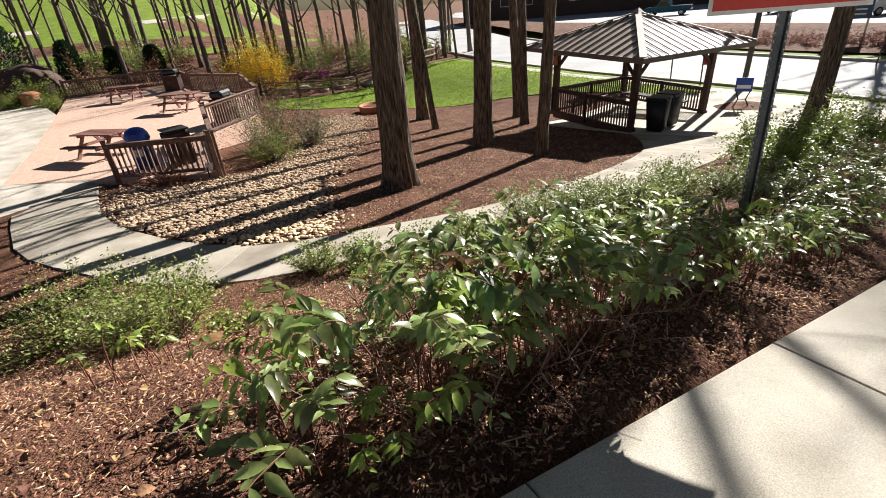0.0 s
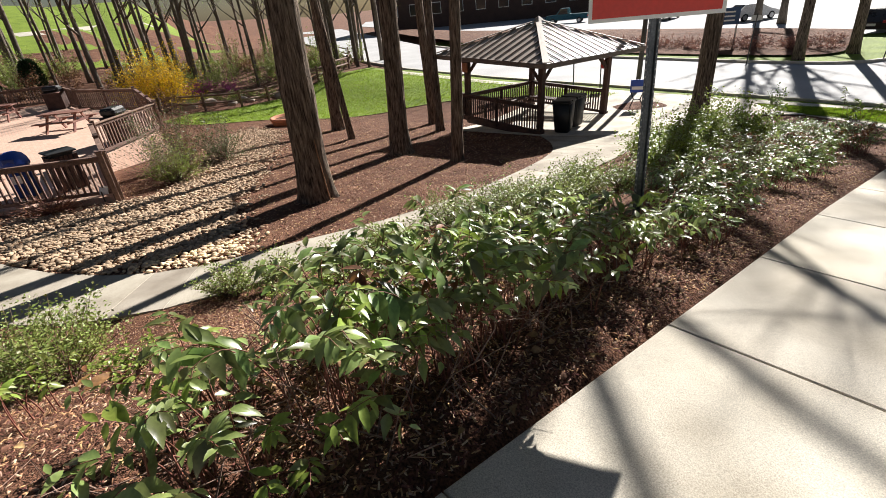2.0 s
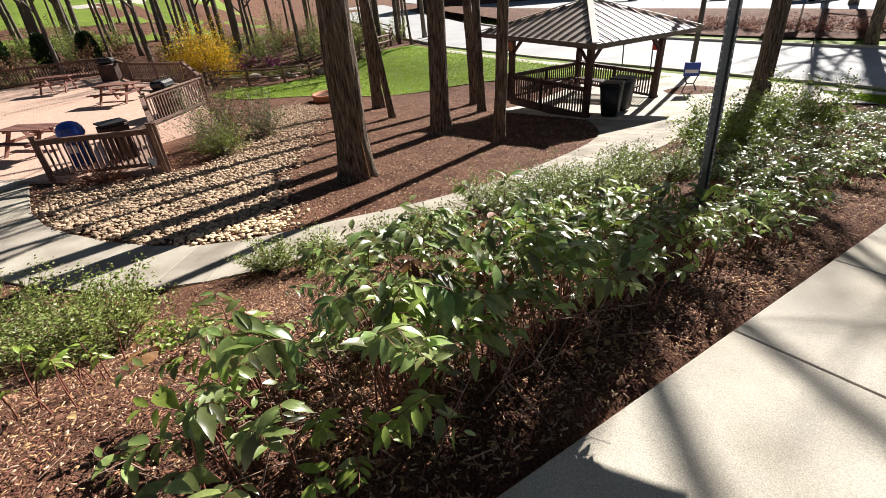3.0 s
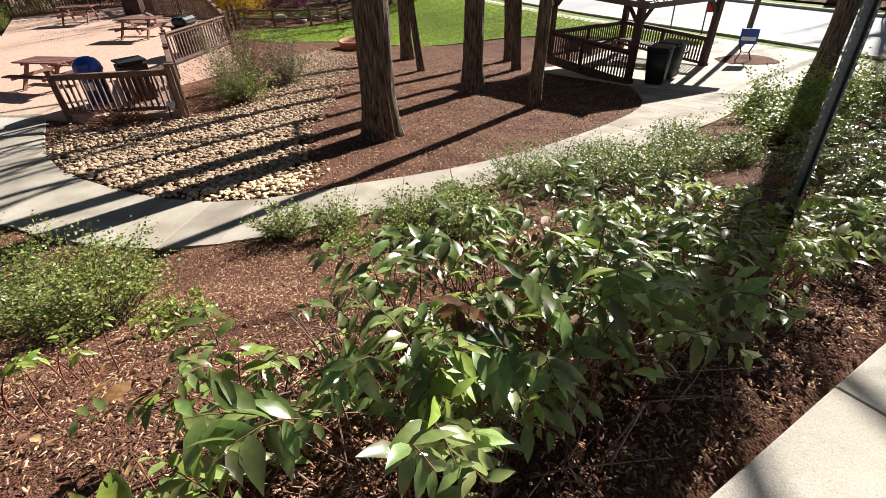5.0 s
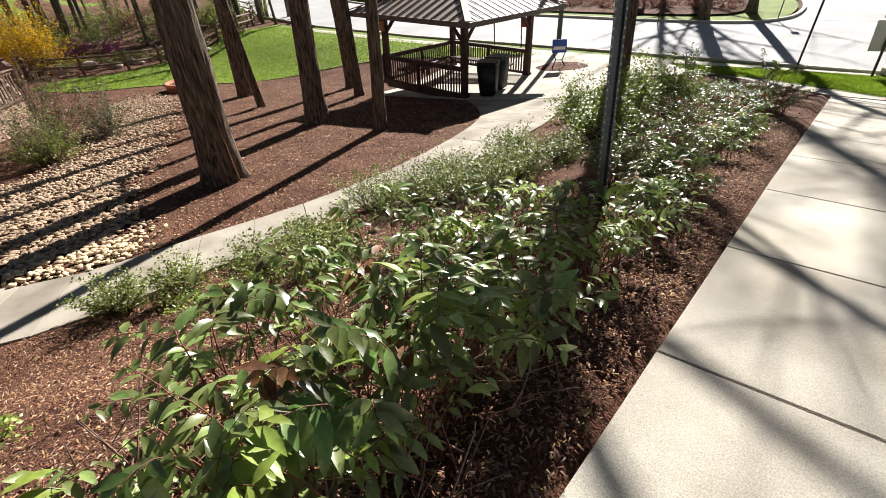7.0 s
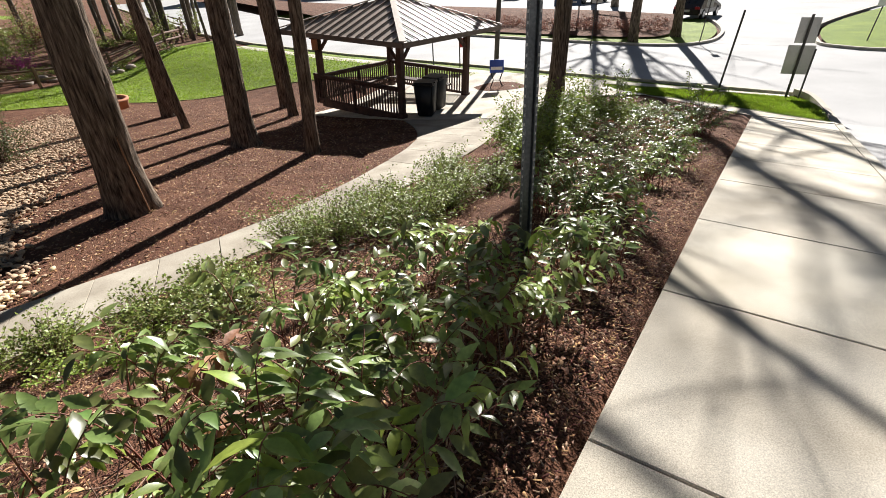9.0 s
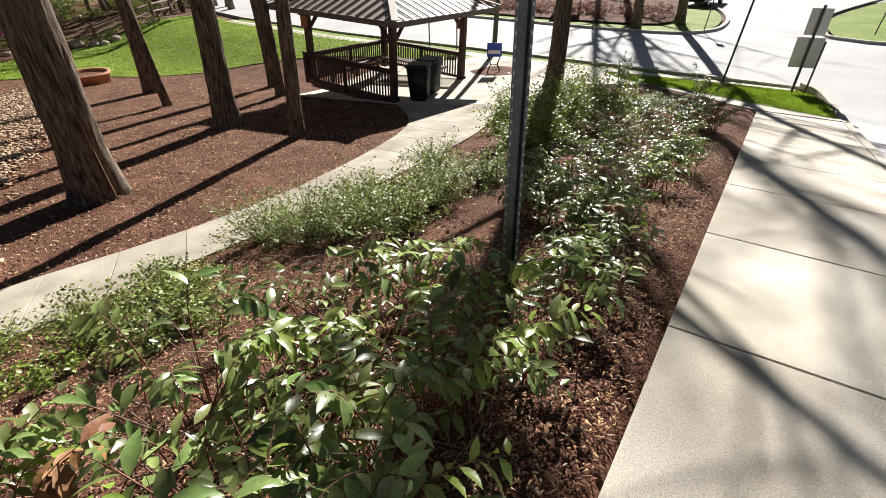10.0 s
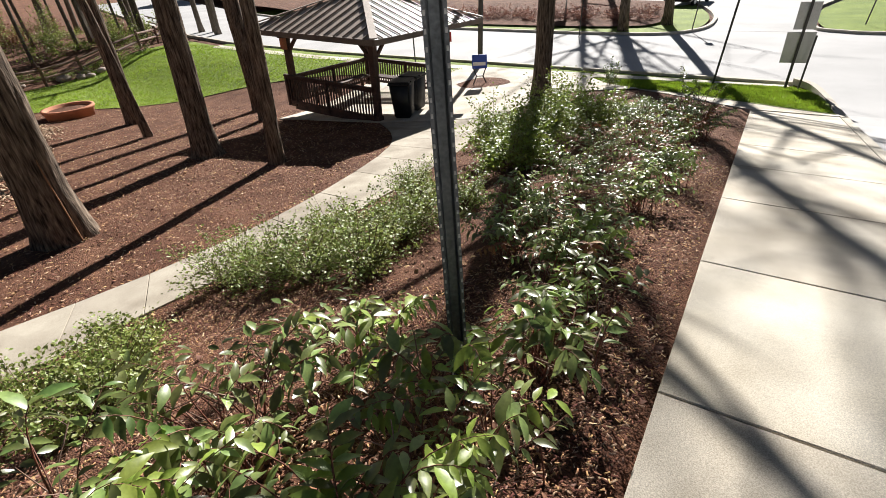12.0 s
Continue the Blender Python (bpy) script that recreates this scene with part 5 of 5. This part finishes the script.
pole_sign(0.72, 20.15, [(0.0, 2.05, 0.54, 0.72, SIGN_GREY), (0.0, 1.2, 0.72, 0.85, SIGN_GREY)], 2.5, (0.03, 0), 8, "steel post with two blank grey sign backs in grass", w=0.07)
pole_sign(1.05, 20.0, [], 1.55, (0.04, 0), 8, "short steel sign post stub in grass", w=0.05)
pole_sign(-1.25, 20.0, [], 2.6, (0.09, 0.0), 0, "thin leaning bare steel post in grass", w=0.06)
pole_sign(-8.6, 28.9, [(0, 2.2, 0.5, 0.25, SIGN_GREY)], 2.4, (0.05, 0), 10, "thin sign post at the island kerb", z=-2.95)
pole_sign(-3.5, 30.9, [(0, 1.9, 0.3, 0.4, SIGN_GREY)], 2.1, (0.08, 0), 10, "small sign post at the island corner", z=-2.9)
pole_sign(3.6, 33.5, [(0, 1.8, 0.5, 0.5, SIGN_WHITE)], 2.1, (0.08, 0), 10, "white sign post across the junction", z=-2.9)
blue = pole_sign(-12.9, 34.4, [(0.75, 1.75, 1.7, 0.95, SIGN_BLUE)], 2.2, (0, 0), 22, "dark blue information board on two posts on the island", SIGN_GREY, -2.8, 0.1)
part("post", beamed((1.5, 0, -0.1), (1.5, 0, 2.2), 0.1, 0.06), SIGN_GREY, blue)
# small bright blue board on dark legs beside the gazebo, and the dark pole behind it
board = thing("blue_board", pose(-8.75, 18.2, ground_z(-8.75, 18.2) + 0.03, 0, 0, 25), "bright blue board on a black scrolled stand in mulch", "sign")
part("panel", boxed(0, 0, 0.79, 0.54, 0.04, 0.48, 0.01), BRIGHT_BLUE, board)
part("picture", boxed(0, -0.025, 0.72, 0.44, 0.01, 0.12), SIGN_WHITE, board)
for s in (-1, 1):
    part("leg", beamed((s * 0.22, 0, 0.56), (s * 0.12, -0.05, 0.3), 0.03, 0.03), BLACK_PLASTIC, board)
    part("foot", beamed((s * 0.12, -0.05, 0.3), (s * 0.24, 0.1 * s, 0.0), 0.03, 0.03), BLACK_PLASTIC, board)
part("brace", beamed((-0.13, -0.05, 0.3), (0.13, -0.05, 0.3), 0.03, 0.03), BLACK_PLASTIC, board)
tagged(sheet("mulch_patch", smooth_line([(-9.6, 17.9), (-9.3, 18.9), (-8.5, 19.2), (-7.7, 18.6), (-8.2, 17.8), (-9.0, 17.5), (-9.6, 17.9)], 3)[:-1], 0.055, 0.5, MULCH), "small mulch bed round the blue board", "bed", kind="structure")
pole = thing("street_light_pole", pose(-10.35, 21.9 - 0.7, ground_z(-10.35, 21.2)), "dark metal street light pole beside the walk", "pole")
part("shaft", tube(bmesh.new(), [(0, 0, -0.1), (0.1, 0, 2.5), (0.2, 0, 5.5)], [0.11, 0.1, 0.09], 14), STEEL_DARK, pole, smooth=True)
part("base_plate", lathe(bmesh.new(), [(0.17, 0.0), (0.17, 0.12), (0.12, 0.2)], 14), STEEL_DARK, pole)
pole_sign(-12.3, 21.3, [(0.25, 1.1, 0.45, 0.4, LAMP_RED)], 1.4, (0, 0), 15, "small pink and white yard sign by the walk")
pole_sign(-13.6, 21.0, [], 2.4, (0, 0), 0, "thin grey steel post beside the street", STEEL, None, 0.05)

# the thin cord that hangs down the large tree
cord = thing("cord", Matrix.Translation((-9.05, 4.35, ground_z(-9.05, 4.35))), "thin pale cord hanging down the large tree", "cord")
part("strand", tube(bmesh.new(), [(0.52, 0.05, 0.02), (0.42, 0.02, 1.2), (0.36, 0.0, 3.5), (0.31, 0.0, 7.0)], [0.012, 0.012, 0.012, 0.012], 5), LITTER, cord)


# ---- loose ground cover ----
def inside(x, y, poly):
    hit = False
    for (ax, ay), (bx, by) in zip(poly, poly[1:] + poly[:1]):
        if (ay > y) != (by > y) and x < (bx - ax) * (y - ay) / (by - ay) + ax:
            hit = not hit
    return hit


PATH_AREA = UPPER + LOWER[::-1]
ROCKS = [(-13.9, -1.3), (-11.8, -1.6), (-10.1, -1.25), (-7.85, -0.1), (-6.98, 0.9), (-6.7, 1.9), (-8.2, 2.2), (-9.8, 2.7), (-12.5, 4.3), (-17.2, 7.0), (-22, 9.2), (-25, 9.0), (-23, 6.6), (-17.5, 4.3), (-13, 2.0), (-13.2, 0)]
rng = np.random.default_rng(7)

# bark chips, thickest where the walk passes
pts = []
for x0, x1, y0, y1, n in ((-6.2, -0.03, -2.5, 4.5, 52000), (-6.2, -0.03, -5, -2.5, 8000), (-6.2, -0.03, 4.5, 14, 18000), (-17, -6.2, -3, 14, 34000), (-26, -17, 4, 14, 7000), (-1.5, -0.03, 0, 9, 16000)):
    for x, y in zip(rng.uniform(x0, x1, n), rng.uniform(y0, y1, n)):
        if not inside(x, y, PATH_AREA):
            pts.append((x, y))
base = np.array([(x, y, ground_z(x, y) + 0.035 * noise.noise(Vector((x * 1.1, y * 1.1, 0))) + 0.012) for x, y in pts])
WEDGE = np.array([(-.16, 0, 0), (.16, 0, 0), (0, 0, .12), (-.12, 1, 0), (.12, 1, 0.02), (0, 1, .08)], float)
WEDGE_T = np.array([(0, 1, 2), (3, 5, 4), (0, 2, 5), (0, 5, 3), (1, 4, 5), (1, 5, 2)])
n = len(base)
a = rng.uniform(0, 2 * math.pi, n)
along = np.stack([np.cos(a), np.sin(a), rng.normal(0, 0.3, n)], 1)
size = rng.uniform(0.010, 0.034, n) * np.where(base[:, 0] < -6, 1.9, 1.0)
v, f = scatter(WEDGE, WEDGE_T, base, along, np.stack([rng.normal(0, .3, n), rng.normal(0, .3, n), np.ones(n)], 1), size)
tagged(mesh_of("bark_chips", v, f, [CHIP, CHIP_PALE], None, np.repeat((rng.random(n) < np.where(base[:, 0] < -6, 0.30, 0.25)).astype(int), len(WEDGE_T))), "loose brown bark chips scattered over the bed", "mulch", kind="stuff")

# dead leaves
pts = [(x, y) for x, y in zip(rng.uniform(-16, -0.02, 3800), rng.uniform(-2.5, 14, 3800)) if not inside(x, y, PATH_AREA)]
base = np.array([(x, y, ground_z(x, y) + 0.03 + 0.03 * noise.noise(Vector((x * 1.1, y * 1.1, 0)))) for x, y in pts])
n = len(base)
a = rng.uniform(0, 2 * math.pi, n)
v, f = scatter(LANCE * np.array([1.7, 1, 2.2]), LANCE_T, base, np.stack([np.cos(a), np.sin(a), rng.normal(0, .25, n)], 1), np.stack([rng.normal(0, .4, n), rng.normal(0, .4, n), np.ones(n)], 1), rng.uniform(0.03, 0.075, n))
tagged(mesh_of("leaf_litter", v, f, [LITTER]), "scattered dry brown fallen leaves", "leaf litter", kind="stuff")

# grass blades on the strip and the lawn
STRIP = [(-5.1, 20.1), (-4.3, 19.3), (-3.0, 18.5), (-0.2, 17.5), (1.7, 16.7), (1.6, 18.0), (1.2, 20.0), (0.9, 20.4)]
LAWN = [(-30.3, 6.2), (-28.3, 7.4), (-26.5, 10.7), (-24, 13.0), (-22.1, 14.8), (-19.9, 16.8), (-16.5, 18.3), (-11.0, 19.1), (-10.6, 20.3), (-20, 21.0), (-30, 22.2), (-34.5, 22.5), (-33.2, 14.6), (-31.5, 10.4)]
pts = [(x, y) for x, y in zip(rng.uniform(-5.2, 1.8, 26000), rng.uniform(16.6, 20.5, 26000)) if inside(x, y, STRIP)]
pts += [(x, y) for x, y in zip(rng.uniform(-34.5, -10.5, 40000), rng.uniform(6, 22.5, 40000)) if inside(x, y, LAWN)]
base = np.array([(x, y, ground_z(x, y) + 0.03) for x, y in pts])
n = len(base)
TUFT = np.array([(-.5, 0, 0), (-.2, 0, 0), (-.55, 1.0, .2), (.1, 0, 0), (.4, 0, 0), (.45, 1.1, -.15)], float)
TUFT_T = np.array([(0, 1, 2), (3, 4, 5)])
v, f = scatter(TUFT, TUFT_T, base, np.stack([rng.normal(0, .35, n), rng.normal(0, .35, n), np.ones(n)], 1), rng.normal(0, 1, (n, 3)), np.where(base[:, 0] > -5.3, rng.uniform(0.04, 0.08, n), rng.uniform(0.05, 0.10, n)))
tagged(mesh_of("grass_blades", v, f, [BLADE]), "short bright green grass blades on the lawns", "grass", kind="stuff")

# river stones in the dry bed: the nearest are pieces of their own
def stone_mesh(seed, sub):
    bm = bmesh.new()
    bmesh.ops.create_icosphere(bm, subdivisions=sub, radius=0.5)
    rnd = random.Random(seed)
    sx, sy, sz = rnd.uniform(0.8, 1.3), rnd.uniform(0.6, 0.9), rnd.uniform(0.32, 0.5)
    for v in bm.verts:
        k = 1 + 0.22 * noise.noise(v.co * 2.2 + Vector((seed * 3.1, 0, 0)))
        v.co = Vector((v.co.x * sx * k, v.co.y * sy * k, v.co.z * sz * k))
    me = bpy.data.meshes.new("stone")
    bm.to_mesh(me)
    bm.free()
    me.polygons.foreach_set("use_smooth", [True] * len(me.polygons))
    me.materials.append(STONE)
    return me


dry_bed = tagged(sheet("dry_stone_bed", ROCKS, 0.012, 0.8, MULCH), "dry stream bed filled with tan river stones", "stone bed", kind="structure")
stones = []
while len(stones) < 12500:
    x, y = rng.uniform(-25, -6.5), rng.uniform(-1.8, 9.4)
    if inside(x + rng.normal(0, 0.22), y + rng.normal(0, 0.22), ROCKS) and not inside(x, y, PATH_AREA) and (x > -14 or rng.random() < 0.55):
        stones.append((x, y, rng.uniform(0.05, 0.115)))
stones.sort(key=lambda s: -s[0])
kinds = [stone_mesh(k, 2) for k in range(8)]
for i, (x, y, s) in enumerate(stones[:300]):
    ob = new("stone", kinds[i % 8])
    ob.parent = dry_bed
    ob.matrix_world = pose(x, y, ground_z(x, y) + 0.03 + rng.uniform(0, 0.03), rng.normal(0, 12), rng.normal(0, 12), rng.uniform(0, 360)) @ Matrix.Diagonal((s, s, s, 1))
vs, fs, at = [], [], 0
protos = []
for k in range(8):
    me = stone_mesh(20 + k, 2 if k < 4 else 1)
    protos.append((np.array([v.co for v in me.vertices]), np.array([list(p.vertices) for p in me.polygons])))
    bpy.data.meshes.remove(me)
for i, (x, y, s) in enumerate(stones[300:]):
    pv, pf = protos[(i % 4) if x > -11.5 else 4 + i % 4]
    m = np.array(pose(0, 0, 0, rng.normal(0, 12), rng.normal(0, 12), rng.uniform(0, 360)).to_3x3())
    vs.append(pv @ m.T * s + np.array([x, y, ground_z(x, y) + 0.03 + rng.uniform(0, 0.035)]))
    fs.append(pf + at)
    at += len(pv)
tagged(mesh_of("loose_stones", np.concatenate(vs), np.concatenate(fs), [STONE], dry_bed, smooth=True), kind="stuff")
